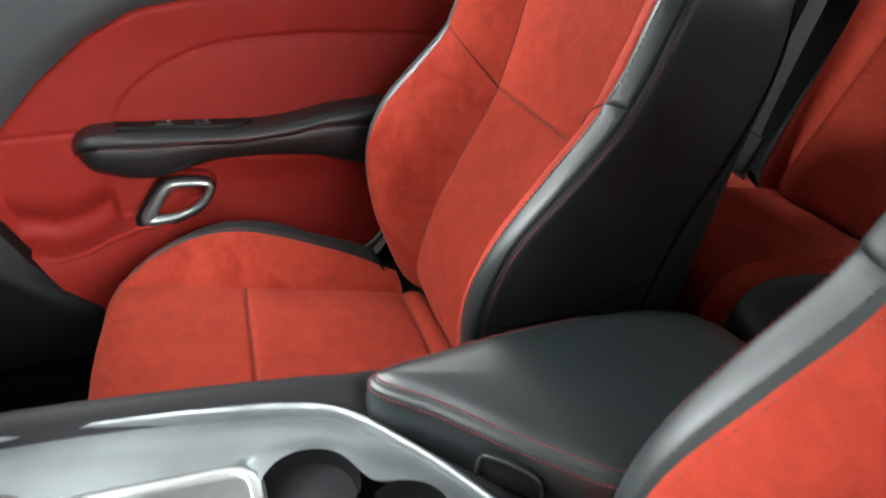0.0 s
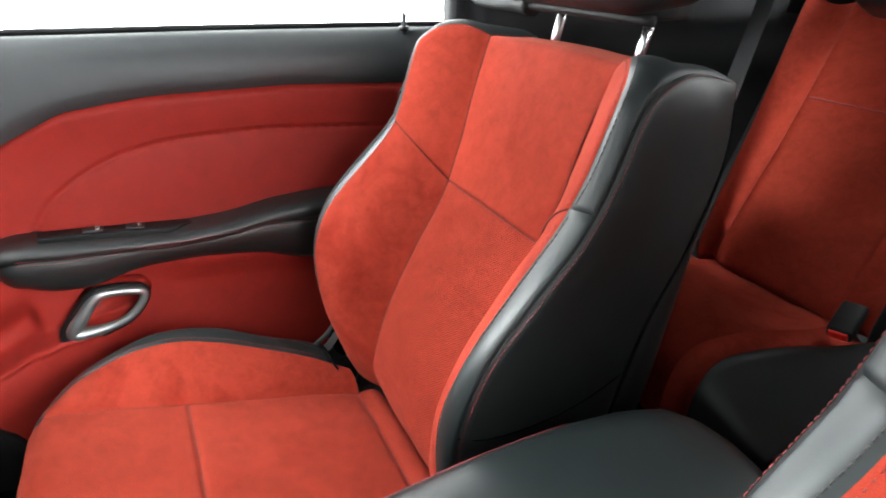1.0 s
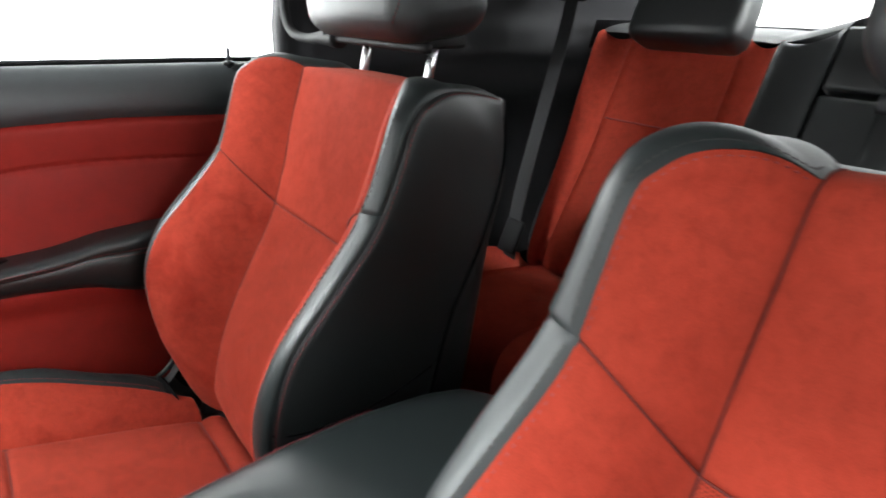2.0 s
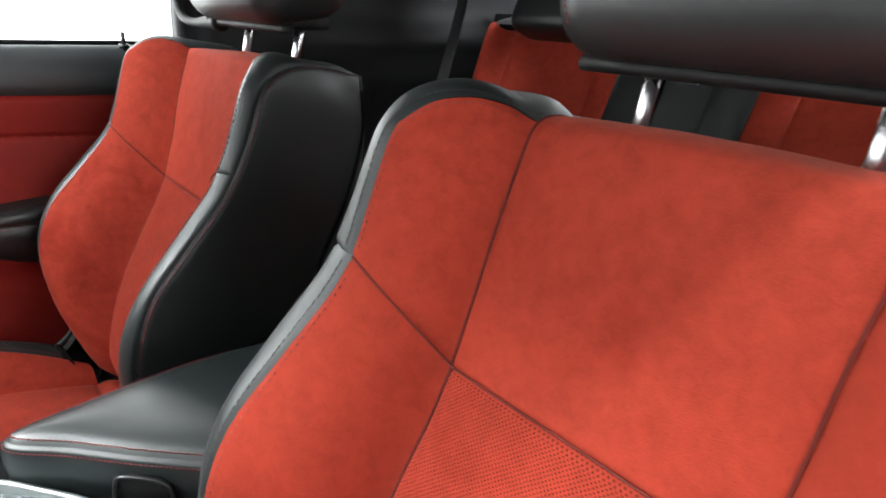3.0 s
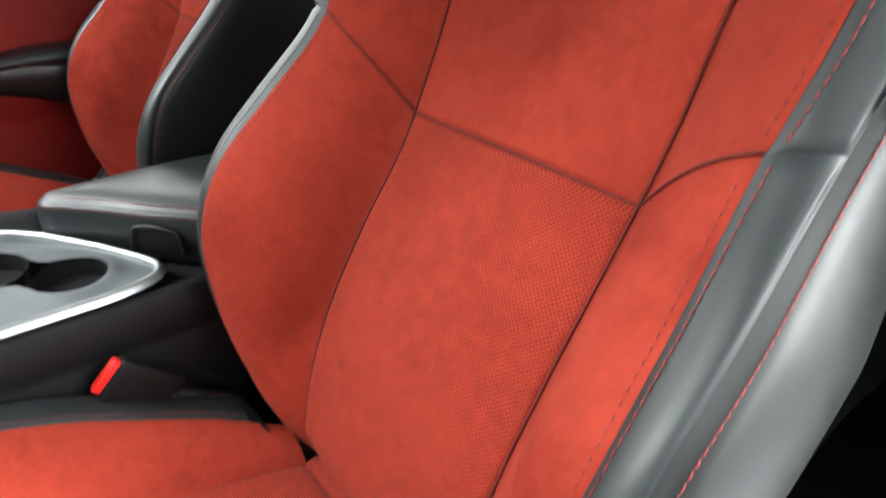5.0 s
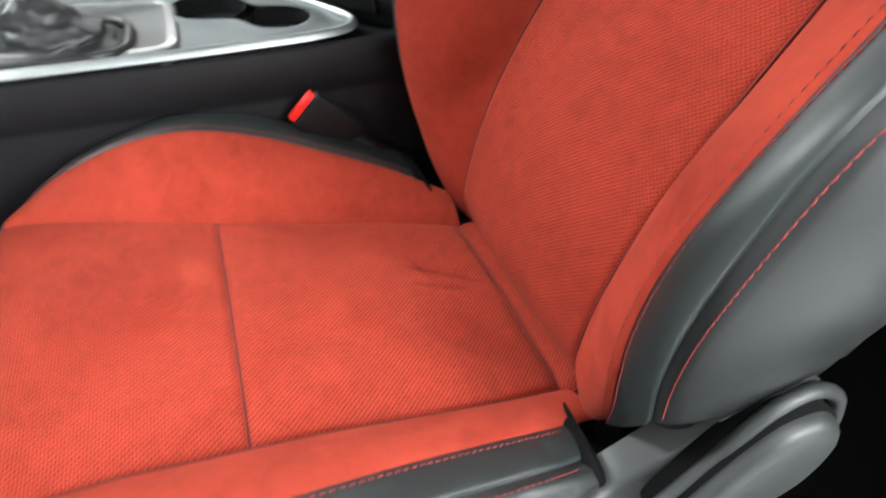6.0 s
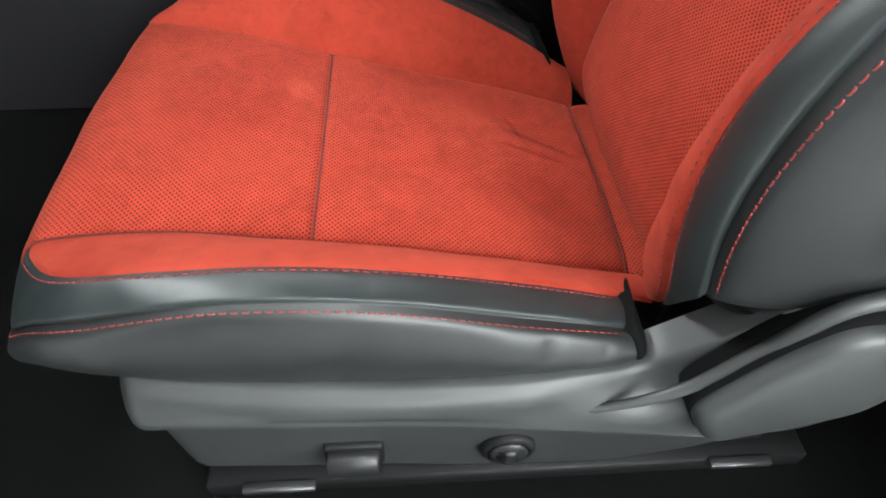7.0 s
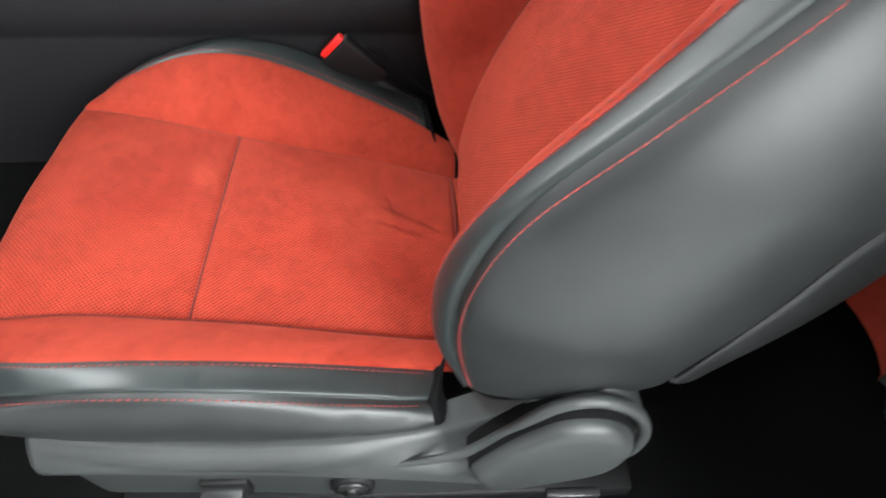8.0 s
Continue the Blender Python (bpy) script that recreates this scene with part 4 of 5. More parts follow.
def valance(root, W):
    """Plastic cladding along the seat's outer side with its switches and the recliner lever."""
    o = W([(1, 0, 0)], -1)[0][0]
    n = 110
    ys = np.linspace(0.368, -0.142, n)

    def along(stations, values):
        q = np.interp(ys, stations[::-1], values[::-1])
        for _ in range(6):
            q[1:-1] = 0.5 * q[1:-1] + 0.25 * (q[:-2] + q[2:])
        return q

    top = along((0.38, 0.322, 0.255, 0.19, 0.11, 0.06, 0.04, 0.02, -0.01, -0.03, -0.052, -0.076, -0.10, -0.12, -0.142), (0.290, 0.289, 0.284, 0.279, 0.277, 0.273, 0.267, 0.268, 0.304, 0.328, 0.356, 0.366, 0.360, 0.340, 0.29))
    crease = along((0.38, 0.365, 0.342, 0.26, 0.20, 0.15, 0.05, -0.03, -0.09, -0.142), (0.245, 0.256, 0.262, 0.254, 0.250, 0.244, 0.224, 0.208, 0.214, 0.245))
    low = along((0.38, 0.370, 0.345, 0.286, 0.20, 0.15, 0.07, 0.01, -0.06, -0.094, -0.115, -0.142), (0.142, 0.138, 0.134, 0.128, 0.121, 0.112, 0.106, 0.105, 0.124, 0.145, 0.186, 0.235))
    lip = along((0.38, 0.345, 0.322, 0.26, 0.19, 0.11, 0.06, 0.02, -0.03, -0.09, -0.142), (0.226, 0.232, 0.235, 0.239, 0.240, 0.238, 0.230, 0.220, 0.232, 0.236, 0.232))
    nose = -0.034 * np.clip((ys - 0.340) / 0.028, 0, 1) ** 2.5 - 0.012 * np.clip((-0.10 - ys) / 0.042, 0, 1) ** 2
    dense = []
    for k, y in enumerate(ys):
        t, q, w, u = top[k], crease[k], low[k], lip[k]
        q = min(q, t - 0.02)
        w = min(w, q - 0.012)
        sec = [(u - 0.02, t + 0.001), (u, t), (u + 0.006, t - 0.003), (u + 0.012, t - 0.25 * (t - q)), (max(u + 0.014, 0.2500), t - 0.55 * (t - q)), (0.2530, q + 0.008), (0.2537, q + 0.003), (0.2525, q - 0.001), (0.2480, q - 0.005), (0.2410, q - 0.010), (0.2370, q - 0.017), (0.2325, 0.5 * (q + w)), (0.2285, w + 0.022), (0.2265, w + 0.010), (0.2230, w + 0.002), (0.2160, w), (0.20, w + 0.002)]
        dense.append(spline(W([(p[0] + nose[k], y, p[1]) for p in sec], -1), 70))
    dense = np.stack(dense, 1)
    m = len(dense)
    faces = []
    for i in range(m - 1):
        for j in range(n - 1):
            p = i * n + j
            q = (p, p + 1, p + n + 1, p + n)
            faces.append(q[::-1] if o > 0 else q)
    clad = obj("valance", dense.reshape(-1, 3), faces, M_CLADDING, root, "grey-black grained plastic side cladding")

    def plate(nm, outline, levels, material, lab=""):
        q = outline if sum(outline[i - 1][0] * outline[i][1] - outline[i][0] * outline[i - 1][1] for i in range(len(outline))) > 0 else outline[::-1]
        V, Fc = pillow(q, levels, lambda y, z, h: (o * h, y, z - 0.05))
        return obj(nm, V, [f[::-1] for f in Fc] if o < 0 else Fc, material, clad, lab)

    # recliner lever: a long rounded paddle over a black plate
    paddle = closed([(0.003, 0.270), (-0.004, 0.247), (-0.019, 0.231), (-0.046, 0.238), (-0.075, 0.249), (-0.103, 0.263), (-0.116, 0.283), (-0.119, 0.309), (-0.112, 0.330), (-0.097, 0.346), (-0.079, 0.352), (-0.055, 0.348), (-0.031, 0.326), (-0.012, 0.299)], 80)
    mid = paddle.mean(0)
    # raised near-black plate that draws the shade in the gap round the lever
    plate("lever_gap_shade", mid + (paddle - mid) * np.array([1.022, 1.022]) + np.array([0.0006, 0.002]), [(0, 0.235), (0, 0.2575)], M_VOID)
    plate("recliner_lever", paddle, [(0.0, 0.236), (0.0, 0.259), (0.0012, 0.2635), (0.003, 0.2660), (0.006, 0.2680), (0.010, 0.2692), (0.014, 0.2698)], M_CLADDING, "long grey plastic recliner lever")
    ridge = spline([(0, 0.085, 0.246), (0, 0.056, 0.251), (0, 0.012, 0.272), (0, -0.022, 0.314), (0, -0.050, 0.353), (0, -0.076, 0.364), (0, -0.099, 0.357), (0, -0.120, 0.336), (0, -0.132, 0.300), (0, -0.126, 0.266), (0, -0.108, 0.246)], 60)
    bm = bmesh.new()
    tube(bm, [(o * (0.245 + 0.005 * math.sin(min(1.0, i / 20) * math.pi / 2)), q[1], q[2] - 0.05) for i, q in enumerate(ridge)], [0.002 + 0.0032 * min(1.0, i / 18, (59 - i) / 8) for i in range(60)], 12)
    part("lever_surround", bm, M_CLADDING, clad)
    # seat-height rocker and lumbar knob
    bm = bmesh.new()
    block(bm, *sorted((o * 0.226, o * 0.2375)), 0.2035, 0.2480, 0.1535 - 0.05, 0.1865 - 0.05, 0.003, 2)
    part("switch_frame", bm, M_DARK, clad)
    bm = bmesh.new()
    prism(bm, [(0.2325, 0.157 - 0.05), (0.2470, 0.159 - 0.05), (0.2500, 0.164 - 0.05), (0.2480, 0.181 - 0.05), (0.2325, 0.183 - 0.05)], "y", 0.207, 0.245, 0.0015, 2)
    for v in bm.verts:
        v.co.x *= o
    part("height_switch", bm, M_PLASTIC, clad)
    bm = bmesh.new()
    tube(bm, [(o * h, 0.108, 0.168 - 0.05) for h in (0.228, 0.2375, 0.2395, 0.2395, 0.236)], [0.0215, 0.021, 0.0185, 0.0165, 0.0155], 40)
    part("knob_bezel", bm, M_DARK, clad)
    bm = bmesh.new()
    tube(bm, [(o * h, 0.108, 0.168 - 0.05) for h in (0.231, 0.2400, 0.2418, 0.2420, 0.2400, 0.2396)], [0.016, 0.0152, 0.0135, 0.0105, 0.0085, 0.001], 40)
    knob = part("lumbar_knob", bm, M_PLASTIC, clad)
    bm = bmesh.new()
    block(bm, *sorted((o * 0.236, o * 0.2455)), 0.1030, 0.1130, 0.158 - 0.05, 0.178 - 0.05, 0.003, 3)
    part("knob_grip", bm, M_PLASTIC, knob)


front_seat("driver_seat", -0.37, 1, "red suede and black leather sports seat beside the open door")
front_seat("passenger_seat", 0.37, -1, "red suede and black leather sports seat beside the closed door")


# ---------- centre console ----------
TRIM = [(-0.074, 0.064), (-0.095, 0.074), (-0.106, 0.115), (-0.113, 0.20), (-0.117, 0.26), (-0.122, 0.40), (-0.125, 0.62), (0.150, 0.62), (0.140, 0.42), (0.124, 0.32), (0.108, 0.24), (0.090, 0.184), (0.062, 0.154), (0.0, 0.107), (-0.045, 0.080)]


def plan_loop(pts, n):
    """Outline through the points, rounded a little at the corners."""
    p = np.array(list(pts) + [pts[0]], float)
    e = even(np.column_stack([p, np.zeros(len(p))]), n + 1)[:-1, :2]
    for _ in range(3):
        e = 0.5 * e + 0.25 * (np.roll(e, 1, 0) + np.roll(e, -1, 0))
    return e


def console():
    root = thing("centre_console", "black centre console with a silver trim plate and cup holders", "console", (0, 0.2, 0.2))
    # body: cross-sections along the car
    ys = np.concatenate([np.linspace(-0.33, 0.1, 14), np.linspace(0.13, 0.80, 20)])
    V, Fc = [], []
    for y in ys:
        wl = float(np.interp(y, [-0.33, 0.02, 0.10, 0.26, 0.8], [0.112, 0.116, 0.120, 0.126, 0.140]))
        wr = float(np.interp(y, [-0.33, 0.05, 0.15, 0.20, 0.30, 0.42, 0.6, 0.8], [0.110, 0.108, 0.108, 0.120, 0.136, 0.152, 0.164, 0.17]))
        t = 0.400 - 0.06 * max(0, (-0.24 - y) / 0.09) ** 2
        r = t + 0.006 + 0.024 * min(1, max(0, (y + 0.06) / 0.20))
        sec = [(-wl + 0.004, 0.16), (-wl + 0.002, 0.285), (-wl + 0.001, 0.352), (-wl + 0.003, 0.3565), (-wl - 0.001, 0.361), (-wl - 0.002, 0.385), (-wl + 0.001, t + 0.004), (-wl + 0.006, t + 0.010), (-wl + 0.014, t + 0.008), (-wl + 0.024, t - 0.004), (0.04, t - 0.004), (wr - 0.020, t - 0.004), (wr - 0.010, r - 0.006), (wr, r), (wr + 0.008, r + 0.001), (wr + 0.013, r - 0.008), (wr + 0.012, r - 0.04), (wr + 0.008, 0.30), (wr + 0.006, 0.16)]
        V += [(x, y, z) for x, z in sec]
    m = len(sec)
    for i in range(len(ys) - 1):
        for j in range(m - 1):
            a = i * m + j
            Fc.append((a, a + m, a + m + 1, a + 1))
    Fc.append(tuple(range(m)))
    Fc.append(tuple(range(len(ys) * m - 1, (len(ys) - 1) * m - 1, -1)))
    solid("body", V, Fc, M_CONSOLE, root, "grained dark plastic console body")
    # silver plate with a raised bright rim, a sunk middle and a figure-eight opening for two cups
    out = plan_loop(TRIM, 150)
    zt = 0.418
    V, Fc = pillow(out, [(-0.001, zt - 0.010), (0.0, zt - 0.001), (0.0015, zt + 0.0025), (0.0045, zt + 0.003), (0.007, zt + 0.001), (0.010, zt - 0.004)], cap_bottom=False)
    Fc = Fc[:-1]
    rim = solid("trim_rim", V, Fc, M_SILVER_BRIGHT, root, "bright silver rim of the trim plate")
    cups = [((0.010, 0.215), 0.043, 0.066), ((-0.044, 0.142), 0.037, 0.062)]
    # plate as a fine grid, cut away where the cups are
    gx, gy = np.linspace(-0.14, 0.16, 130), np.linspace(0.05, 0.64, 250)
    edge = inset_ring(out, 0.0105)
    edge_l = [tuple(q) for q in edge]
    bmv = {}
    V, Fc = [], []

    def cup_d(x, y):
        d = [math.hypot(x - c[0], y - c[1]) - r for c, r, _ in cups]
        k = 0.055
        h = max(k - abs(d[0] - d[1]), 0) / k
        return min(d) - h * h * k * 0.25 + 0.002

    def plate_z(x, y):
        d = cup_d(x, y)
        # the surround of the cups swells up a little; the shifter field ahead is sunk
        return zt - 0.005 + 0.004 * math.exp(-(d / 0.014) ** 2) - 0.004 / (1 + math.exp(-(x - 0.045 - 0.25 * (y - 0.16)) / 0.006)) - 0.003 * math.exp(-((y - 0.262) / 0.006) ** 2) * (1 if x < 0.06 else 0)

    X, Y = np.meshgrid(gx, gy, indexing="ij")
    ins = np.zeros(X.shape, bool)
    for (x1, y1), (x0, y0) in zip(edge_l, edge_l[-1:] + edge_l[:-1]):
        if y1 != y0:
            ins ^= ((y1 > Y) != (y0 > Y)) & (X < (x0 - x1) * (Y - y1) / (y0 - y1) + x1)
    ok = {(i, j): bool(ins[i, j]) and cup_d(x, y) > 0 for i, x in enumerate(gx) for j, y in enumerate(gy)}
    for i in range(len(gx) - 1):
        for j in range(len(gy) - 1):
            q = [(i, j), (i + 1, j), (i + 1, j + 1), (i, j + 1)]
            if sum(ok[k] for k in q) < 1:
                continue
            f = []
            for k in q:
                if k not in bmv:
                    x, y = gx[k[0]], gy[k[1]]
                    d = cup_d(x, y)
                    z = plate_z(x, y)
                    if d < 0:
                        e = 1e-4
                        g = Vector((cup_d(x + e, y) - d, cup_d(x, y + e) - d))
                        g.normalize()
                        x, y = x - g.x * d, y - g.y * d
                        z = plate_z(x, y)
                    elif not ok[k]:
                        n = min(edge_l, key=lambda p: (p[0] - x) ** 2 + (p[1] - y) ** 2)
                        x, y = n
                    bmv[k] = len(V)
                    V.append((x, y, z))
                f.append(bmv[k])
            Fc.append(tuple(f))
    solid("trim_plate", V, Fc, M_SILVER, root, "satin silver trim plate round the cup holders")
    # cup wells: black, stepped, with rubber lips
    for (c, r, depth) in cups:
        V, Fc = [], []
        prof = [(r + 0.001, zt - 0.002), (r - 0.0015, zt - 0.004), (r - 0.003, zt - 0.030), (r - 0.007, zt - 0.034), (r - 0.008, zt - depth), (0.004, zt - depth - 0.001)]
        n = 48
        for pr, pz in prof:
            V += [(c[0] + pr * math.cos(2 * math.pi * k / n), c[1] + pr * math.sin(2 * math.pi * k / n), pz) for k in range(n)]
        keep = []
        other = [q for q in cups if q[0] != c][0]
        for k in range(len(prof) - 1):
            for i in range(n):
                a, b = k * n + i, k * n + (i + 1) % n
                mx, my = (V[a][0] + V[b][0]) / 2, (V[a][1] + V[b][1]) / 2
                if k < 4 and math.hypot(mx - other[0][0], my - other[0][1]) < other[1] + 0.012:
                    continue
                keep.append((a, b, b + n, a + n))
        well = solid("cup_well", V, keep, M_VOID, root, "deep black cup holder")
        bm = bmesh.new()
        o = root.location
        tube(bm, [(c[0] - o.x + (r - 0.0085) * math.cos(k * 2 * math.pi / 40), c[1] - o.y + (r - 0.0085) * math.sin(k * 2 * math.pi / 40), zt - depth + 0.006 - o.z) for k in range(40)], 0.0018, 6, True)
        part("rubber_ring", bm, M_PLASTIC, well)
    # shifter field: dark glossy plate, boot and knob
    V, Fc = pillow(plan_loop([(-0.098, 0.262), (-0.100, 0.50), (0.055, 0.50), (0.040, 0.262)], 80), [(0, zt - 0.006), (0.0, zt - 0.001), (0.003, zt + 0.001), (0.010, zt - 0.001), (0.014, zt - 0.003)])
    field = solid("shifter_field", V, Fc, M_SILVER_DULL, root, "smooth grey shifter surround")
    o = root.location
    bm = bmesh.new()
    prism(bm, [(-0.012, 0.300), (-0.006, 0.345), (-0.028, 0.345), (-0.036, 0.318), (-0.030, 0.300)], "z", zt - 0.012, zt + 0.0004, 0.0004, 1)
    bm.transform(Matrix.Translation(-Vector(o)))
    part("override_slot", bm, M_VOID, field, "small black slot")
    return root


M_SILVER_BRIGHT = plastic("bright_silver_rim", (0.384, 0.410, 0.410), 0.37, 900.0, 0.0, 0.9)
M_SILVER_DULL = plastic("grey_satin_plate", (0.30, 0.31, 0.31), 0.3, 900.0, 0.02, 0.6)
console()


def shifter():
    root = thing("gear_shifter", "short gear lever with a crumpled black leather boot", "gear lever", (-0.062, 0.362, 0.414))
    V, Fc = [], []
    n, m = 72, 22
    for k in range(m):
        h = k / (m - 1)
        for i in range(n):
            a = 2 * math.pi * i / n
            ca, sa = math.cos(a), math.sin(a)
            w = (1 - h) ** 0.75
            sq = (abs(ca) ** 4 + abs(sa) ** 4) ** -0.25 if h < 0.15 else 1.0
            crumple = 1 + (0.16 * noise.noise(Vector((ca * 1.6, sa * 1.6, h * 7))) + 0.08 * noise.noise(Vector((ca * 4, sa * 4, h * 13 + 5)))) * min(1, h * 5)
            rx, ry = (0.038 * w + 0.010) * crumple * sq, (0.050 * w + 0.011) * crumple * sq
            V.append((rx * ca, ry * sa + 0.012 * h, 0.052 * h ** 1.1 + 0.004 * math.sin(h * 20 + 2 * ca) * h * (1 - h)))
    for k in range(m - 1):
        for i in range(n):
            a, b = k * n + i, k * n + (i + 1) % n
            Fc.append((a, b, b + n, a + n))
    Fc.append(tuple(range((m - 1) * n, m * n)))
    obj("boot", V, Fc, M_DASH, root, "crumpled black leather boot")
    bm = bmesh.new()
    tube(bm, [(0.052 * math.cos(q) * (abs(math.cos(q)) ** 4 + abs(math.sin(q)) ** 4) ** -0.25, 0.066 * math.sin(q) * (abs(math.cos(q)) ** 4 + abs(math.sin(q)) ** 4) ** -0.25, 0.005) for q in np.linspace(0, 2 * math.pi, 49)[:-1]], 0.0045, 8, True)
    part("boot_frame", bm, M_PLASTIC, root, "grey plastic frame round the boot")
    bm = bmesh.new()
    tube(bm, [(0, 0.012, 0.048), (0, 0.013, 0.058), (0, 0.016, 0.060), (0, 0.028, 0.095)], [0.012, 0.012, 0.008, 0.008], 20)
    part("shaft", bm, M_CHROME, root, "polished chrome shaft")
    bm = rounded_box(0.045, 0.060, 0.055, 0.02, 4)
    bm.transform(Matrix.Translation((0, 0.036, 0.118)))
    part("knob", bm, M_DASH, root, "rounded black leather knob")


shifter()


def armrest():
    root = thing("armrest_lid", "padded black leather armrest lid with red double stitching", "armrest", (0, -0.05, 0.40))
    # plan: the front edge runs aslant
    plan = plan_loop([(-0.103, -0.05), (-0.104, -0.022), (-0.094, -0.004), (-0.070, 0.020), (-0.03, 0.057), (0.025, 0.103), (0.062, 0.142), (0.076, 0.150), (0.089, 0.146), (0.095, 0.12), (0.099, 0.03), (0.098, -0.08), (0.092, -0.16), (0.078, -0.207), (0.045, -0.233), (0.0, -0.240), (-0.045, -0.233), (-0.078, -0.207), (-0.093, -0.16), (-0.101, -0.08)], 160)
    if sum(plan[i - 1][0] * plan[i][1] - plan[i][0] * plan[i - 1][1] for i in range(len(plan))) < 0:
        plan = plan[::-1]
    lv = [(0.012, 0.395), (0.003, 0.400), (0.0, 0.410), (-0.002, 0.430), (-0.001, 0.444), (0.0015, 0.4545), (0.0035, 0.4575), (0.005, 0.4575), (0.0065, 0.4595), (0.010, 0.4635), (0.018, 0.4675), (0.030, 0.470), (0.045, 0.4715), (0.065, 0.472), (0.085, 0.472)]

    def ring(d):
        if d < 0.012:
            return inset_ring(plan, d)
        k = (d - 0.012) / 0.088
        q = inset_ring(plan, 0.012)
        return np.stack([q[:, 0] * (1 - k), -0.045 + (q[:, 1] + 0.045) * (1 - k)], 1)

    def lift(x, y, z):
        w = min(1, max(0, (z - 0.40) / 0.05))
        return z + w * (0.010 * math.exp(-((y + 0.06) / 0.16) ** 2) - 0.006)

    V, Fc = [], []
    n = len(plan)
    for d, z in lv:
        V += [(x, y, lift(x, y, z)) for x, y in ring(d)]
    for k in range(len(lv) - 1):
        for i in range(n):
            a, b = k * n + i, k * n + (i + 1) % n
            Fc.append((a, b, b + n, a + n))
    Fc.append(tuple(range((len(lv) - 1) * n, len(lv) * n)))
    Fc.append(tuple(range(n - 1, -1, -1)))
    cover = solid("cover", V, Fc, M_LID, root, "padded black leather cover")
    for d, zz in ((0.0008, 0.4530), (0.0092, 0.4634)):
        c = np.array([(x, y, lift(x, y, zz)) for x, y in ring(d)])
        keep = [i for i in range(n) if c[i, 1] > -0.05 or abs(c[i, 0]) > 0.088]
        k = next(i for i in range(n) if i in keep and (i - 1) % n not in keep)
        c = np.array([c[(k + q) % n] for q in range(len(keep))])
        t = np.gradient(c, axis=0)
        up = np.stack([t[:, 1], -t[:, 0], np.zeros(len(t))], 1)
        up = up / (np.linalg.norm(up, axis=1, keepdims=True) + 1e-9) * 0.6 + np.array([0, 0, 0.8])
        q = np.concatenate([[0], np.cumsum(np.linalg.norm(np.diff(c, axis=0), axis=1))])
        up = [tuple(np.interp(x, q, up[:, k]) for k in range(3)) for x in np.linspace(0, q[-1], 200)]
        V, Fc = stitches(c, up, 0.0052, 0.0037, 0.0007)
        tagged(solid("stitching", V, Fc, M_THREAD_DARK, root, under=cover), kind="stuff")
    # finger latch let into the slanted front face
    p0, p1 = Vector((-0.012, 0.0745, 0)), Vector((-0.064, 0.0265, 0))
    t = (p1 - p0).normalized()
    nrm = Vector((-0.68, 0.733, 0))
    m = Matrix((t, nrm, (0, 0, 1))).transposed().to_4x4()
    m.translation = (p0 + p1) / 2 + Vector((0, 0, 0.427)) + nrm * 0.003
    m = Matrix.Translation(-Vector(root.location)) @ m
    shape = [(-0.030, -0.012), (-0.026, 0.012), (-0.014, 0.018), (0.016, 0.018), (0.028, 0.010), (0.031, -0.012)]
    bm = bmesh.new()
    prism(bm, shape, "y", -0.004, 0.003, 0.002, 2)
    bm.transform(m)
    latch = part("latch", bm, M_DARK, root, "black finger latch")
    bm = bmesh.new()
    tube(bm, [tuple(q) for q in spline([(x, 0.004, z) for x, z in shape], 24)], 0.0022, 8)
    bm.transform(m)
    part("latch_rim", bm, M_PLASTIC, latch)
    # hinge box behind
    bm = bmesh.new()
    block(bm, -0.088, 0.088, -0.225, 0.02, 0.0, 0.012, 0.003)
    bm.transform(Matrix.Translation((0, 0.05, -0.012)))
    part("lid_base", bm, M_DARK, root)


armrest()


def buckle(name, at, sx, label):
    root = thing(name, label, "belt buckle", at)
    a, w = Vector((0.0, -0.72, -0.69)), Vector((0.0, -0.69, 0.72))
    m = Matrix((Vector((1, 0, 0)), w, a)).transposed().to_4x4()
    bm = rounded_box(0.019, 0.046, 0.070, 0.005, 3)
    bm.transform(m @ Matrix.Translation((0, 0, 0.042)))
    part("housing", bm, M_DARK, root)
    bm = rounded_box(0.011, 0.037, 0.012, 0.0025, 2)
    bm.transform(m @ Matrix.Translation((0, 0, 0.006)))
    part("button", bm, M_BUCKLE, root, "bright red release button")
    bm = bmesh.new()
    tube(bm, [tuple(m @ Vector(q)) for q in ((0, 0, 0.07), (0, 0.004, 0.11), (0.004, 0.012, 0.16))], [0.011, 0.010, 0.010], 10)
    part("stalk", bm, M_DARK, root)
    bm = bmesh.new()
    tube(bm, [tuple(m @ Vector(q)) for q in spline([(0.012, 0.02, 0.03), (0.016, 0.03, 0.07), (0.012, 0.026, 0.11), (0.006, 0.03, 0.15)], 14)], 0.0018, 6)
    part("cable", bm, M_DARK, root)
    return root


buckle("seat_belt_buckle", (-0.150, 0.146, 0.362), 1, "black belt buckle with red button beside the driver's seat")
buckle("seat_belt_buckle", (0.150, 0.146, 0.362), -1, "black belt buckle with red button beside the passenger seat")


# ---------- passenger door ----------
def door_top(y):
    """Height of the line between red panel and black sill."""
    ys = [-0.40, -0.155, 0.017, 0.226, 0.338, 0.414, 0.496, 0.56, 0.62, 0.68, 0.75]
    zs = [0.684, 0.696, 0.702, 0.697, 0.682, 0.647, 0.586, 0.525, 0.455, 0.37, 0.25]
    return float(np.interp(y, ys, zs))


